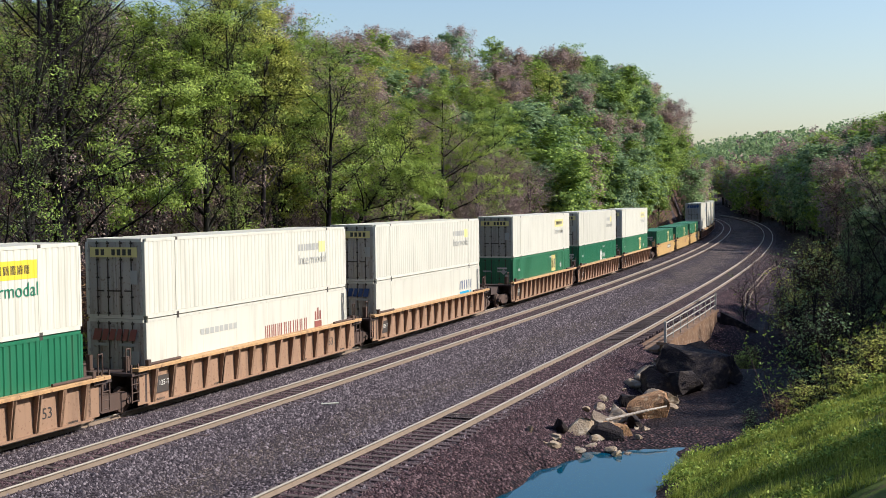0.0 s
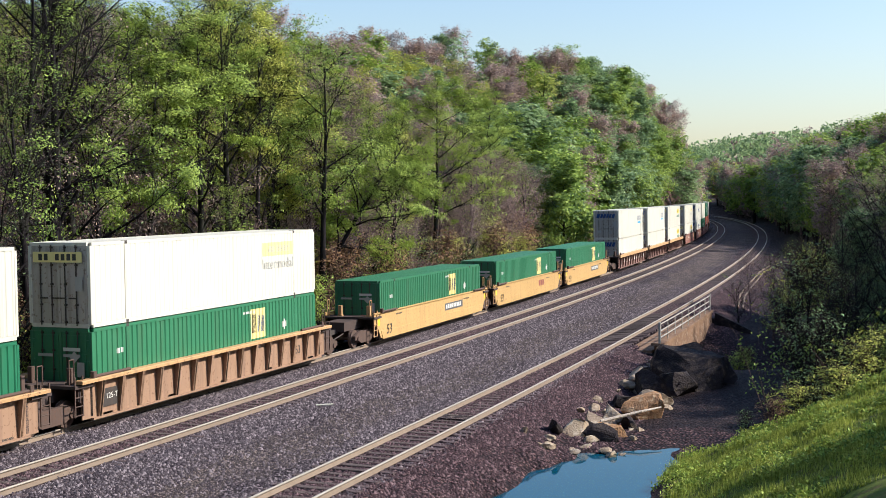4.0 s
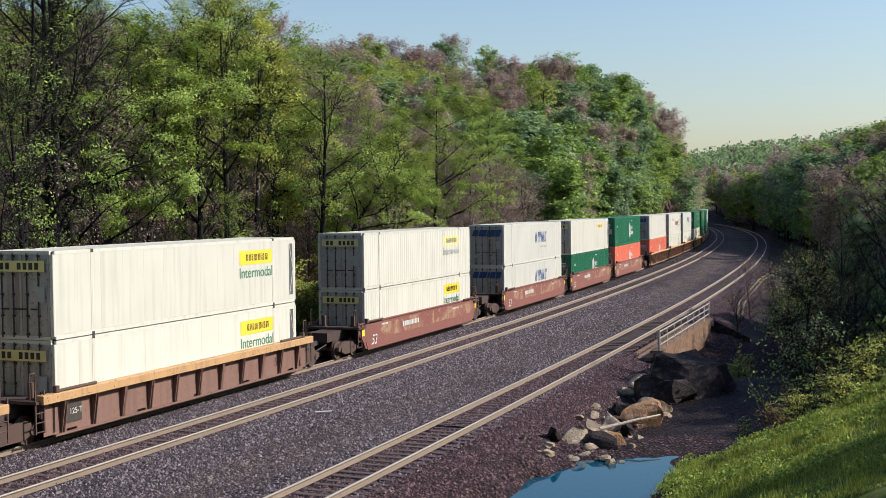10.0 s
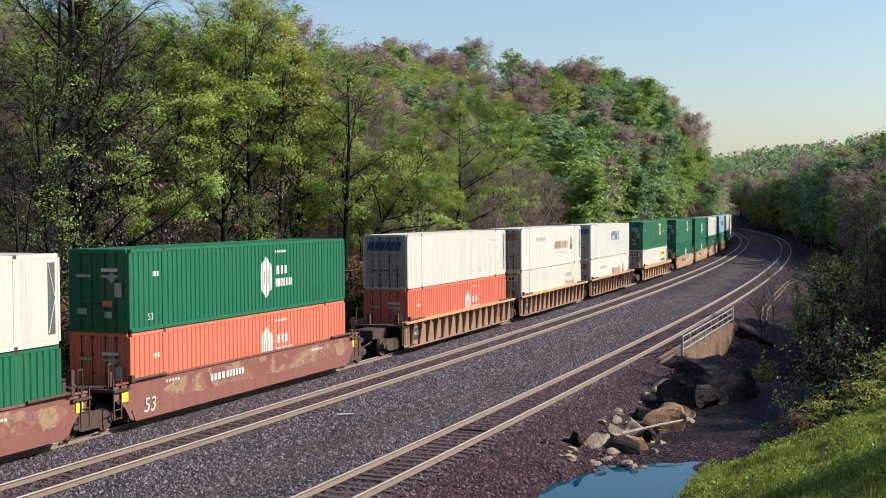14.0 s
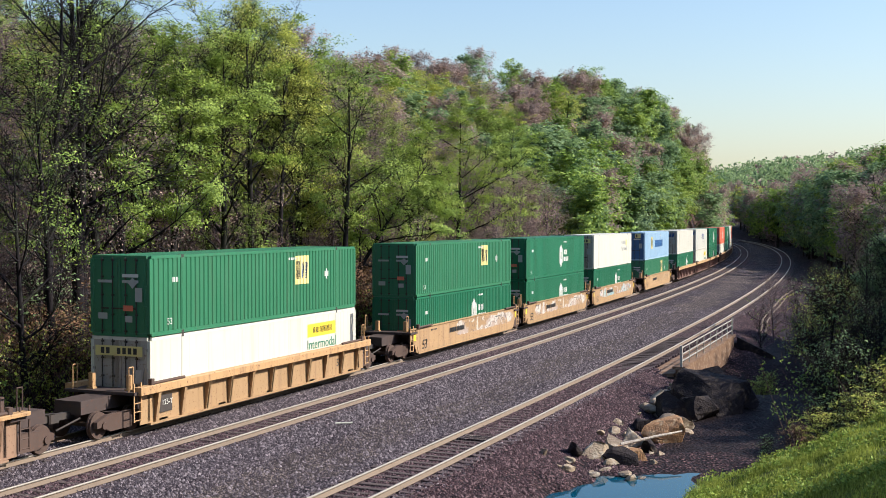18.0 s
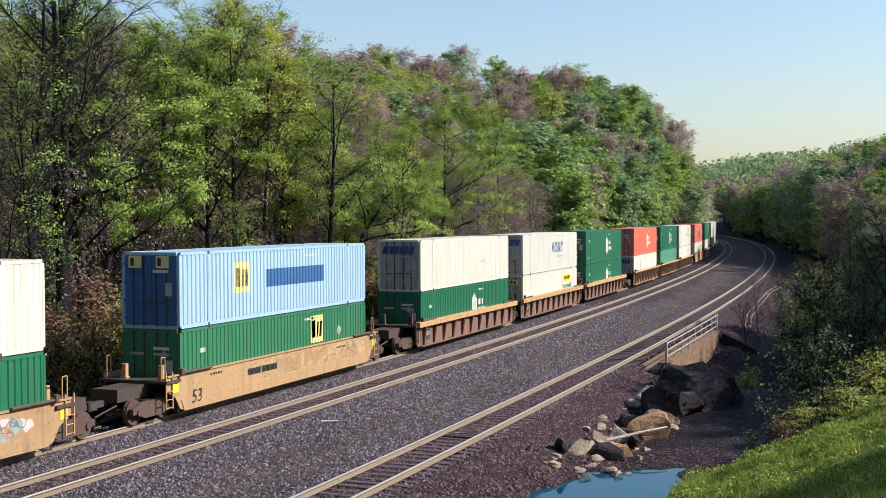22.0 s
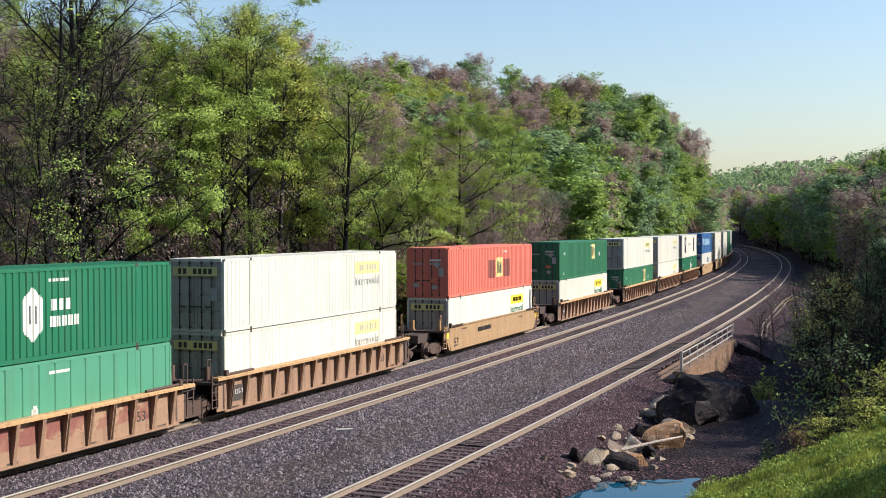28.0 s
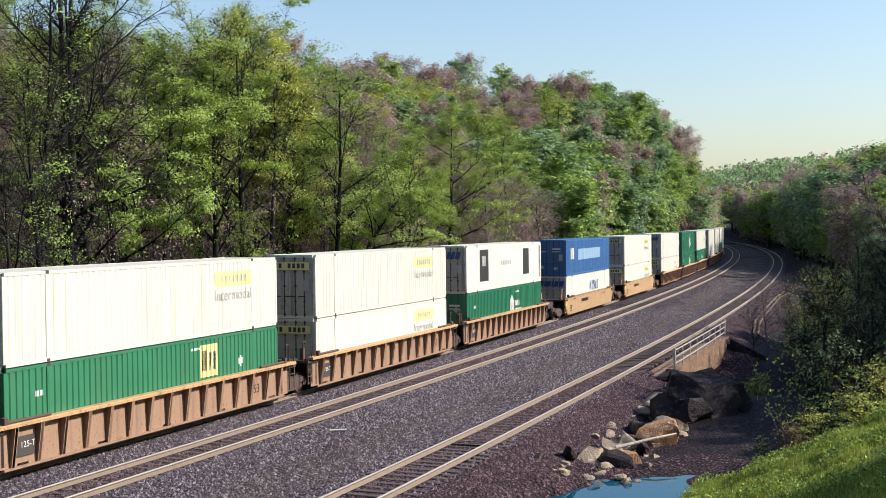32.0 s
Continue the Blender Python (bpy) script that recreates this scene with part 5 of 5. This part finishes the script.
                if ss_ < 17:
                    mix = {"slim": 4, "sparse": 1.2, "twigs": 3, "bare": 2}
                k = wood_rng.uniform(0.80, 1.10) if ss_ < 34 else wood_rng.uniform(0.70, 0.95)
            elif ss_ < 92:
                mix = {"bare": 7, "green": 1.2, "sparse": 1}
                k = wood_rng.uniform(0.62, 0.85)
            elif row < 3 and ss_ < 215:
                mix = {"dense": 4, "round": 4, "bare": 1.4}
                k = wood_rng.uniform(0.65, 0.95)
            elif ss_ < 185:
                mix = {"bare": 7, "dense": 1.6, "round": 1.6, "yellow": 0.6}
                k = wood_rng.uniform(0.62, 0.92)
            else:
                mix = {"dense": 3, "round": 3.5, "bare": 5.0 if ss_ > 215 and row < 3 else 2.2, "yellow": 0.3}
                k = wood_rng.uniform(0.62, 0.92)
            if row > 6 and 62 < ss_ < 200:
                mix, k = {"bare": 4, "round": 2.5, "dense": 3}, wood_rng.uniform(0.50, 0.64)
            plant(pick(mix), x, y, k)

    for i in range(90):
        s, d = wood_rng.uniform(-4, 95), wood_rng.uniform(10.5, 27)
        plant(pick({"bare": 4, "twigs": 4, "sparse": 1}), *at(s, d), wood_rng.uniform(0.28, 0.55))
    # the trees that stand at the wood's edge: dark trunks first, then the leafy ones, and one that leans
    for s, d, k in EDGE_TRUNKS:
        plant("slim", *at(s, d), k)
    for s, d, k in EDGE_CROWNS:
        plant("green", *at(s, d), k)
    for s, d, k in ((30.7, 16, 1.1), (28.0, 15.5, 1.05), (31.0, 14.0, 0.9)):
        plant("yellow", *at(s, d), k)
    plant("green", *at(31.4, 12.4), 0.85, lean=30, turn=120)


def plant_right_wood():
    for s in np.arange(58, 480, 5.2):
        for row, d0 in enumerate((-14.0, -18.0, -22.5, -29, -37, -47, -60)):
            lim = np.interp(s, [58, 90, 140, 200], [-31, -24, -18, -12.8])
            ss_, dd = s + wood_rng.uniform(-2.2, 2.2), d0 + wood_rng.uniform(-2, 2)
            if dd > lim or wood_rng.random() < 0.16:
                continue
            x, y = at(ss_, dd)
            k = wood_rng.uniform(0.45, 0.62) if row < 2 and s < 120 else wood_rng.uniform(0.95, 1.15) if s > 165 else wood_rng.uniform(0.6, 0.85)
            plant(pick({"bare": 2.4, "dense": 3.4, "round": 2.0, "yellow": 0.6} if s > 130 else {"twigs": 6, "bare": 2, "dense": 0.7}), x, y, k)
    # tall trees on the creek's sunny side, added out of view to shade it
    for i in range(70):
        x, y = wood_rng.uniform(26, 56), wood_rng.uniform(52, 118)
        if math.degrees(math.atan2(x, y)) > 24.5 and plan(x, y)[1] < -30:
            plant(pick({"dense": 4, "round": 3}), x, y, wood_rng.uniform(0.8, 1.0))
    for i in range(44):
        x, y = wood_rng.uniform(20.0, 36), wood_rng.uniform(48, 84)
        if math.degrees(math.atan2(x, y)) > 20.8:
            plant(pick({"twigs": 4, "bare": 1.5, "dense": 1.6, "round": 2.0}), x, y, wood_rng.uniform(0.60, 0.85))
    # more unseen trees, placed so that their shadows reach the creek
    for i in range(20):
        x, y = wood_rng.uniform(30.5, 40), wood_rng.uniform(44, 60)
        plant(pick({"dense": 3, "round": 2}), x, y, wood_rng.uniform(0.80, 0.95))
    for x, y, k in ((25.5, 66.0, 0.42), (28.5, 79.0, 0.5), (31.5, 86.0, 0.6)):
        plant("dense", x, y, k)


BUSH_LABEL = {"bare": "leafless twiggy bush with grey-brown stems", "twigs": "leafless bush with fine dark twigs", "shrub": "small bush with yellow-green young leaves", "green_shrub": "low bush with fresh green leaves",
              "russet_shrub": "low bush with russet-brown leaves", "dark_shrub": "thin dark bush with few leaves in the shade", "sparse": "thin bush with fresh green leaves"}


def plant_bushes():
    """Twiggy growth on the creek's far side, bushes on the crest of the bank."""
    for x, y, k, key in ((14.6, 46.5, 0.9, "dark_shrub"), (16.8, 50.0, 0.36, "twigs"), (18.9, 53.5, 0.42, "twigs"), (17.2, 57.0, 1.3, "dark_shrub"), (20.6, 58.5, 0.46, "twigs"), (22.6, 55.0, 1.5, "dark_shrub"),
                         (19.0, 64.0, 0.40, "twigs"), (22.4, 66.5, 0.44, "twigs"), (25.5, 68.0, 0.5, "bare"), (21.5, 73.5, 0.30, "twigs"), (26.0, 76.5, 0.5, "twigs"), (28.5, 72.0, 0.6, "twigs"), (24.6, 62.0, 0.55, "twigs"),
                         (16.4, 65.5, 0.55, "green_shrub"), (19.6, 78.0, 0.22, "twigs"), (22.0, 84.0, 0.3, "bare"), (25.5, 90.0, 0.34, "twigs"), (29.0, 96.0, 0.4, "twigs"), (30.5, 86.0, 0.5, "bare"),
                         (10.4, 40.6, 0.26, "dark_shrub"), (11.3, 40.2, 0.34, "russet_shrub"), (12.2, 41.0, 0.46, "shrub"), (12.9, 40.6, 0.40, "dark_shrub"), (13.7, 41.4, 0.58, "shrub"), (14.5, 41.8, 0.52, "green_shrub"),
                         (15.2, 42.2, 0.70, "shrub"), (16.0, 42.6, 0.66, "green_shrub"), (16.7, 43.4, 0.80, "shrub"), (17.6, 43.8, 0.85, "shrub"), (13.4, 43.6, 0.50, "dark_shrub"), (15.6, 45.2, 0.60, "dark_shrub"), (18.4, 45.6, 0.9, "green_shrub")):
        plant(key, x, y, k, "bush", BUSH_LABEL[key])


def plant_thicket():
    """Low leafy growth along the foot of the wood."""
    for i in range(74):
        s, d = wood_rng.uniform(-6, 84), wood_rng.uniform(9.4, 14.5)
        key = pick({"russet_shrub": 4, "shrub": 1.5, "dark_shrub": 2} if s < 9 else {"shrub": 3, "green_shrub": 2.4, "russet_shrub": 1.4, "dark_shrub": 2})
        plant(key, *at(s, d), wood_rng.uniform(0.55, 1.25), "bush", BUSH_LABEL[key] + (" at the foot of the wood" if len(BUSH_LABEL[key].split()) < 8 else ""))


def scatter_undergrowth():
    """Brambles and young shoots along the foot of the wood."""
    rng = np.random.default_rng(77)
    v, f, lv = [], [], []
    n = 5200
    for i in range(n):
        s, d = -12 + 190 * rng.beta(1.0, 1.5), 9.0 + rng.exponential(7.0)
        if i % 6 == 0:
            s, d = rng.uniform(12, 120), -14.5 - rng.exponential(6.0)
        x, y = at(s, d)
        if (y < 41 + 0.25 * (x - 7) and d < 0) or s < 42 and -18 < d < 0:
            continue
        z = float(ground(x, y))
        for k in range(3):
            p = np.array([x + rng.normal(0, 0.3), y + rng.normal(0, 0.3), z - 0.1])
            e = np.array([rng.normal(0, 0.4), rng.normal(0, 0.4), 1.0])
            q = p + e * rng.uniform(0.6, 3.6)
            limb(v, f, p, q, 0.018, 0.006, 3)
            for u in (0.45, 0.7, 1.0):
                lv.append(p + (q - p) * u)
                a = p + (q - p) * u
                limb(v, f, a, a + rng.normal(0, 0.35, 3) + (0, 0, 0.2), 0.008, 0.004, 3)
    tagged(new("brambles", wood_mesh(np.array(v), f, "bark_brown")), "grey-brown brambles at the foot of the wood", "undergrowth", kind="stuff")
    lv = np.array(lv)
    u = np.random.default_rng(3).random(len(lv))
    tone = np.sin(lv[:, 0] * 0.35) + np.sin(lv[:, 1] * 0.27 + 1.0)
    for pick_, leaf, label in ((tone > 0.5, "leaf_b", "young yellow-green leaves of the undergrowth"), ((tone <= 0.5) & (tone > -0.6), "leaf_a", "fresh green leaves of the undergrowth")):
        me = fast_mesh("undergrowth", *leaves(5, lv[pick_ & (u < 0.75)], 6, 0.30, 0.075), leaf)
        tagged(new("undergrowth", me), label, "undergrowth", kind="stuff")


def scatter_far_woods():
    """Crowns of woods on the far hills."""
    rng = np.random.default_rng(9)
    c, size = [], []
    for i in range(5200):
        az, far = radians(rng.uniform(-32, 40)), rng.uniform(330, 1050)
        x, y = far * math.sin(az), far * math.cos(az)
        s, d = plan(x, y)
        if -16 < d < 11:
            continue
        z = float(ground(x, y))
        h = rng.uniform(9, 15)
        for k in range(7):
            c.append((x + rng.normal(0, 2.2), y + rng.normal(0, 2.2), z + h * rng.uniform(0.35, 1.0)))
    c = np.array(c)
    half = len(c) * 9 // 10
    for part_, leaf, label in ((c[:half], "leaf_c", "far dull green woods on the hills"), (c[half:], "leaf_d", "far brownish budding woods on the hills")):
        v, q = leaves(31, part_, 9, 1.15, 0.95)
        tagged(new("far_woods", fast_mesh("far_woods", v, q, leaf)), label, "woods", kind="stuff")


# ---- bank, creek, bridge ----
def scatter_grass():
    rng = np.random.default_rng(12)
    n = 240000
    x, y = rng.uniform(4, 22, n), rng.uniform(24, 42, n)
    s, d = plan(x, y)
    ok = (0.40 * (x - 7.0) + 0.16 * (36.5 - y) > 0.10 + rough(x * 3, y * 3) * 0.8) & (y < 39.2 + 0.10 * (x - 7)) & (d < -11.5)
    ok &= rng.random(n) < 0.6 + 0.4 * np.sin(x * 2.7 + np.sin(y * 2.3) * 2)
    x, y = x[ok], y[ok]
    z = ground(x, y)
    n = len(x)
    a, h = rng.uniform(0, 2 * np.pi, n), rng.uniform(0.05, 0.20, n) * rng.uniform(0.6, 1.4, n) * (1 + 0.6 * np.sin(x * 3.1 + y * 1.1) * np.sin(y * 2.9))
    w = rng.uniform(0.006, 0.016, n)
    bx, by = np.cos(a) * w, np.sin(a) * w
    lx, ly = rng.normal(0, 0.05, n), rng.normal(0, 0.05, n)
    v = np.stack([np.stack([x - bx, y - by, z - 0.02], 1), np.stack([x + bx, y + by, z - 0.02], 1), np.stack([x + lx, y + ly, z + h], 1)], 1).reshape(-1, 3)
    tagged(new("grass", fast_mesh("grass", v, np.arange(n * 3).reshape(-1, 3), "grass")), "fresh spring grass with weeds on the bank", "grass", kind="stuff")


def scatter_weeds():
    """Low broad-leaved weeds between the grass."""
    rng = np.random.default_rng(15)
    x, y = rng.uniform(4, 22, 11000), rng.uniform(24, 41, 11000)
    s, d = plan(x, y)
    ok = (0.40 * (x - 7.0) + 0.16 * (36.5 - y) > 0.0) & (y < 39.6 + 0.10 * (x - 7)) & (d < -11.5) & (np.sin(x * 1.3 + y * 0.7) + np.sin(y * 1.9 - x * 0.5) > 0.1)
    x, y = x[ok], y[ok]
    tips = np.stack([x, y, ground(x, y) + rng.uniform(0.03, 0.22, len(x))], 1)
    half = len(tips) // 2
    for tips_, leaf, label in ((tips[:half], "grass", "low green weeds among the grass"), (tips[half:], "leaf_a", "low fresh green weeds among the grass")):
        me = fast_mesh("weeds", *leaves(16, tips_, 11, 0.10, 0.050), leaf)
        tagged(new("weeds", me), label, "weeds", kind="stuff")


def rock(seed, x, y, z, size, squash, label):
    rng = np.random.default_rng(seed)
    b = bmesh.new()
    bmesh.ops.create_icosphere(b, subdivisions=3 if size > 0.4 else 2, radius=1.0)
    cuts = rng.normal(0, 1, (11, 3))
    cuts /= np.linalg.norm(cuts, axis=1)[:, None]
    off = rng.uniform(0.28, 0.60, 11)
    for w in b.verts:
        p = np.array(w.co)
        for c, o in zip(cuts, off):
            k = p @ c - o
            if k > 0:
                p = p - c * k
        p = p * (1.42 + 0.14 * noise.noise(Vector(p) * 2.6 + Vector((seed, 0, 0))) + 0.09 * noise.noise(Vector(p) * 6.0 + Vector((0, seed, 0))))
        w.co = p * size * np.array(squash)
    me = bpy.data.meshes.new("rock")
    b.to_mesh(me)
    b.free()
    # labels with "dark" get the rock colour that has shade painted in
    me.materials.append(M["shaded_rock" if "dark" in label else "rock_orange" if "orange" in label or "tan" in label else "rock"])
    ob = new("rock", me)
    ob.matrix_basis = pose(x, y, z, rng.uniform(-20, 20), rng.uniform(-20, 20), rng.uniform(0, 360))
    return tagged(ob, label, "rock", "rocks by the creek")


def place_rocks():
    rng = random.Random(4)
    # the dark ones are coloured as rock lying in deep shade
    big = [(7.0, -11.7, 0.62, "pale angular block beside the pond"), (8.5, -11.8, 0.50, "pale angular block beside the pond"), (7.4, -12.8, 0.50, "tan flaked block of stone"), (7.0, -12.3, 0.58, "block of rock between pale ones, shade painted dark"),
           (5.9, -11.2, 0.40, "block of rock beside the pond, shade painted dark"), (11.4, -12.9, 0.85, "orange-brown sandstone boulder on gravel"), (10.0, -12.2, 0.55, "brown angular block on gravel"), (9.4, -13.0, 0.45, "block of rock in the gravel, shade painted dark"),
           (14.0, -13.0, 0.66, "grey split slab of stone"), (13.0, -12.0, 0.60, "block of rock in the gravel, shade painted dark"), (16.4, -11.5, 0.50, "pale flaked block of stone"), (18.8, -11.4, 0.55, "pale flaked block of stone"), (17.6, -11.9, 0.42, "brown angular block on gravel"),
           (15.6, -12.5, 0.85, "block of rock with its shade painted dark"), (17.2, -13.2, 1.20, "large slab of rock with its shade painted dark"), (19.6, -13.6, 1.45, "large slab of rock with its shade painted dark"), (21.6, -14.6, 1.20, "large slab of rock with its shade painted dark"),
           (20.6, -12.2, 0.95, "block of rock with its shade painted dark"), (23.4, -12.6, 1.35, "large slab below the bridge, shade painted dark"), (25.4, -12.9, 1.3, "large slab below the bridge, shade painted dark"), (24.6, -11.5, 0.55, "block at the end of the railing, shade painted dark"), (4.5, -10.5, 0.22, "pale flat stone on the ballast")]
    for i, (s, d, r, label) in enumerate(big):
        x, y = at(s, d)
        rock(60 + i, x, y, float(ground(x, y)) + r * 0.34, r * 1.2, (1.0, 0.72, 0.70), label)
    for i in range(70):
        s, d = rng.uniform(4, 24), rng.uniform(-13.9, -11.0)
        x, y = at(s, d)
        r = rng.uniform(0.12, 0.32)
        rock(100 + i, x, y, float(ground(x, y)) + r * 0.2, r, (1.0, 0.8, 0.6), "small broken stone on the creek bank")
    x, y = at(8.0, -12.3)
    log = Shape().rod((0, 0, 0), (1.6, 0.4, 0.25), 0.07, 7, 0.05).rod((1.6, 0.4, 0.25), (2.5, 0.9, 0.3), 0.05, 7, 0.03)
    ob = new("branch", log.mesh("branch", "dead_wood"))
    ob.matrix_basis = pose(x, y, float(ground(x, y)) + 0.42, 0, 0, 5)
    tagged(ob, "bleached dead branch lying across the rocks", "branch")


def build_bridge():
    root = thing("bridge", "low concrete bridge edge with a pale steel guard rail", "bridge", kind="structure")
    s0, s1, d = 25.4, 43.5, -11.15

    def run(ring, a, b, name, material, step=1.0):
        ss = np.linspace(a, b, int((b - a) / step) + 1)
        v = [(*at(s, d + r[0]), r[1]) for s in ss for r in ring]
        k = len(ring)
        f = [(i * k + j, i * k + (j + 1) % k, (i + 1) * k + (j + 1) % k, (i + 1) * k + j) for i in range(len(ss) - 1) for j in range(k)]
        f += [tuple(range(k)), tuple(range(len(v) - 1, len(v) - k - 1, -1))]
        me = bpy.data.meshes.new(name)
        me.from_pydata(v, [], f)
        me.materials.append(M[material])
        return me

    part("girder", run([(-0.12, -1.45), (0.4, -1.45), (0.4, -0.12), (-0.12, -0.12)], s0 + 0.6, s1, "girder", "concrete"), root, "rust-stained concrete edge beam")
    part("coping", run([(-0.20, -0.12), (0.45, -0.12), (0.45, 0.02), (-0.20, 0.02)], s0, s1 + 0.3, "coping", "concrete"), root)
    part("deck", run([(0.4, -0.9), (3.2, -0.9), (3.2, -0.36), (0.4, -0.36)], s0, s1, "deck", "concrete"), root)
    for s in np.linspace(s0, s1, 9):
        x, y = at(s, d)
        end = s in (s0, s1)
        b = Shape()
        if end or s > s1 - 0.1:
            b.box(-0.06, 0.06, -0.06, 0.06, 0.0, 1.08, 0.015)
        else:
            b.box(-0.028, 0.028, -0.028, 0.028, 0.0, 1.0, 0.008)
        part("post", b.mesh("post", "railing"), root, "", pose(x, y, 0.02, 0, 0, -math.degrees(heading(s))))
    for z in (0.30, 0.64, 0.98):
        part("guard_rail", run([(-0.022, z - 0.024), (0.022, z - 0.024), (0.022, z + 0.024), (-0.022, z + 0.024)], s0, s1, "guard_rail", "railing"), root)
    for s in (s0 + 0.2, s1 + 0.4):
        x, y = at(s, d)
        b = Shape()
        b.box(-3.8, 0.3, -0.3, 0.3, -3.0, -0.5)
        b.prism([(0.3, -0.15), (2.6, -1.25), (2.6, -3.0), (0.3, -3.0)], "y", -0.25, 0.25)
        # the wing wall's shaded face is painted in by the near-black rock colour
        part("abutment", b.mesh("abutment", "shaded_rock"), root, "sloping stone wing wall, shade painted dark", pose(x, y, 0, 0, 0, -math.degrees(heading(s))))


def lay_old_rails():
    """Two rusty rails that were left lying beside the line, bent."""
    for k, off in ((0, 0.0), (1, 0.34)):
        b = Shape()
        pts = [at(s, d - off) for s, d in ((55.0, -11.7), (58.0, -11.5), (64.0, -11.0), (74.0, -10.75), (91.0, -10.7), (106.0, -10.9))]
        pts = [(x, y, float(ground(x, y)) + 0.12) for x, y in pts]
        for p, q in zip(pts, pts[1:]):
            b.rod(p, q, 0.07, 5)
        tagged(new("old_rail", b.mesh("old_rail", "rail_web")), "bent old rail abandoned beside the line", "rail", "old rails")


def lay_mat():
    """Pale boards between the rails of the near track, and a stick on the ballast."""
    root = thing("crossing_mat", "pale worn boards lying between the rails", "boards", m=pose(*at(4.4, TRACK_C), -0.175, 0, 0, -math.degrees(heading(4.4))))
    for i in range(3):
        part("board", cached("board", lambda: Shape().box(-0.60, 0.60, -0.12, 0.12, 0, 0.05, 0.01).mesh("board", "dirt")), root, "", pose(0, -0.42 + i * 0.28, 0))
    x, y = at(5.4, -2.4)
    ob = new("stick", Shape().rod((-0.32, 0, 0), (0.32, 0.05, 0.02), 0.04, 6, 0.035).mesh("stick", "white"))
    ob.matrix_basis = pose(x, y, float(ground(x, y)) + 0.06)
    tagged(ob, "short white stick lying on the ballast", "stick")


def scatter_stones():
    """Loose ballast lying proud of the bed."""
    rng = np.random.default_rng(8)
    n = 255000
    s = -14 + rng.beta(1.0, 1.6, n) * 85
    d = rng.uniform(-13.2, 7.0, n)
    h = H0 + BEND * s
    x, y = CENTRE[0] + (RADIUS - d) * np.cos(h), CENTRE[1] - (RADIUS - d) * np.sin(h)
    z = ground(x, y)
    ok = (z > POND_LEVEL + 0.05) & ((np.abs(d) > 0.7) & (np.abs(d + 8.16) > 0.7) | (rng.random(n) < 0.7))
    ok &= (d < -6.0 + 0.5 * np.sin(s * 0.31)) | (d > -3.6 + 0.5 * np.sin(s * 0.23 + 1)) | (rng.random(n) < 0.3)
    x, y, z, d = x[ok], y[ok], z[ok], d[ok]
    n = len(x)
    r = rng.uniform(0.022, 0.058, n) * rng.uniform(0.75, 1.3, n)
    base = np.array([[1, 0, 0], [-0.5, 0.87, 0], [-0.5, -0.87, 0], [0.1, 0.1, 1.0]])
    sc = rng.uniform(0.6, 1.4, (n, 4, 3))
    a = rng.uniform(0, 6.28, n)
    p = base[None] * sc * r[:, None, None]
    px = p[..., 0] * np.cos(a)[:, None] - p[..., 1] * np.sin(a)[:, None]
    py = p[..., 0] * np.sin(a)[:, None] + p[..., 1] * np.cos(a)[:, None]
    v = np.stack([x[:, None] + px, y[:, None] + py, z[:, None] + p[..., 2]], -1).reshape(-1, 3)
    t = np.array([[0, 1, 3], [1, 2, 3], [2, 0, 3]])
    f = (np.arange(n)[:, None, None] * 4 + t[None]).reshape(-1, 3)
    me = fast_mesh("loose_ballast", v, f, "stone_loose")
    me.materials.append(M["stone_red"])
    me.polygons.foreach_set("material_index", np.repeat(((d < -9.2 + rng.normal(0, 0.3, n)) | (np.abs(d) < 0.75) | (np.abs(d + 8.16) < 0.75)).astype(np.int32), 3))
    tagged(new("loose_ballast", me), "loose grey and reddish-brown ballast stones on the track bed", "gravel", kind="stuff")


build_train()
def plant_unseen_behind():
    """Woods that go on along the line past the camera, and unseen ones added behind it to block light."""
    for s in np.arange(-150, -10, 6.0):
        for d0 in (13, 20, 28, 38, 50):
            plant(pick({"round": 3, "dense": 3, "bare": 2}), *at(s + wood_rng.uniform(-2, 2), d0 + wood_rng.uniform(-2, 2)), wood_rng.uniform(0.8, 1.15), joined=True)
    # added wood on the unseen rise, cutting the sky's fill on shaded faces
    for i in range(150):
        x, y = wood_rng.uniform(-60, 75), wood_rng.uniform(-75, -12)
        if plan(x, y)[1] < -16:
            plant(pick({"round": 3, "dense": 3, "bare": 2}), x, y, wood_rng.uniform(0.8, 1.15), joined=True)
    # unseen trees added to cast shade on the bank's lower right
    for x, y in ((32.5, 31.0), (28.0, 27.5), (24.5, 21.5)):
        plant("dense", x, y, 0.72, joined=True)


plant_left_wood()
plant_unseen_behind()
plant_right_wood()
plant_bushes()
plant_thicket()
join_crowd()
scatter_undergrowth()
scatter_far_woods()
scatter_grass()
scatter_weeds()
place_rocks()
build_bridge()
lay_old_rails()
lay_mat()
scatter_stones()
track("track_far", TRACK_A, "far track with rusted rails under the train", (10, 9), 1)
track("track_middle", TRACK_B, "middle track with bright rails on dark sleepers", (-16, 100), 2)
track("track_near", TRACK_C, "near track with bright rails on dark sleepers", (-14, 100), 3)
motions()
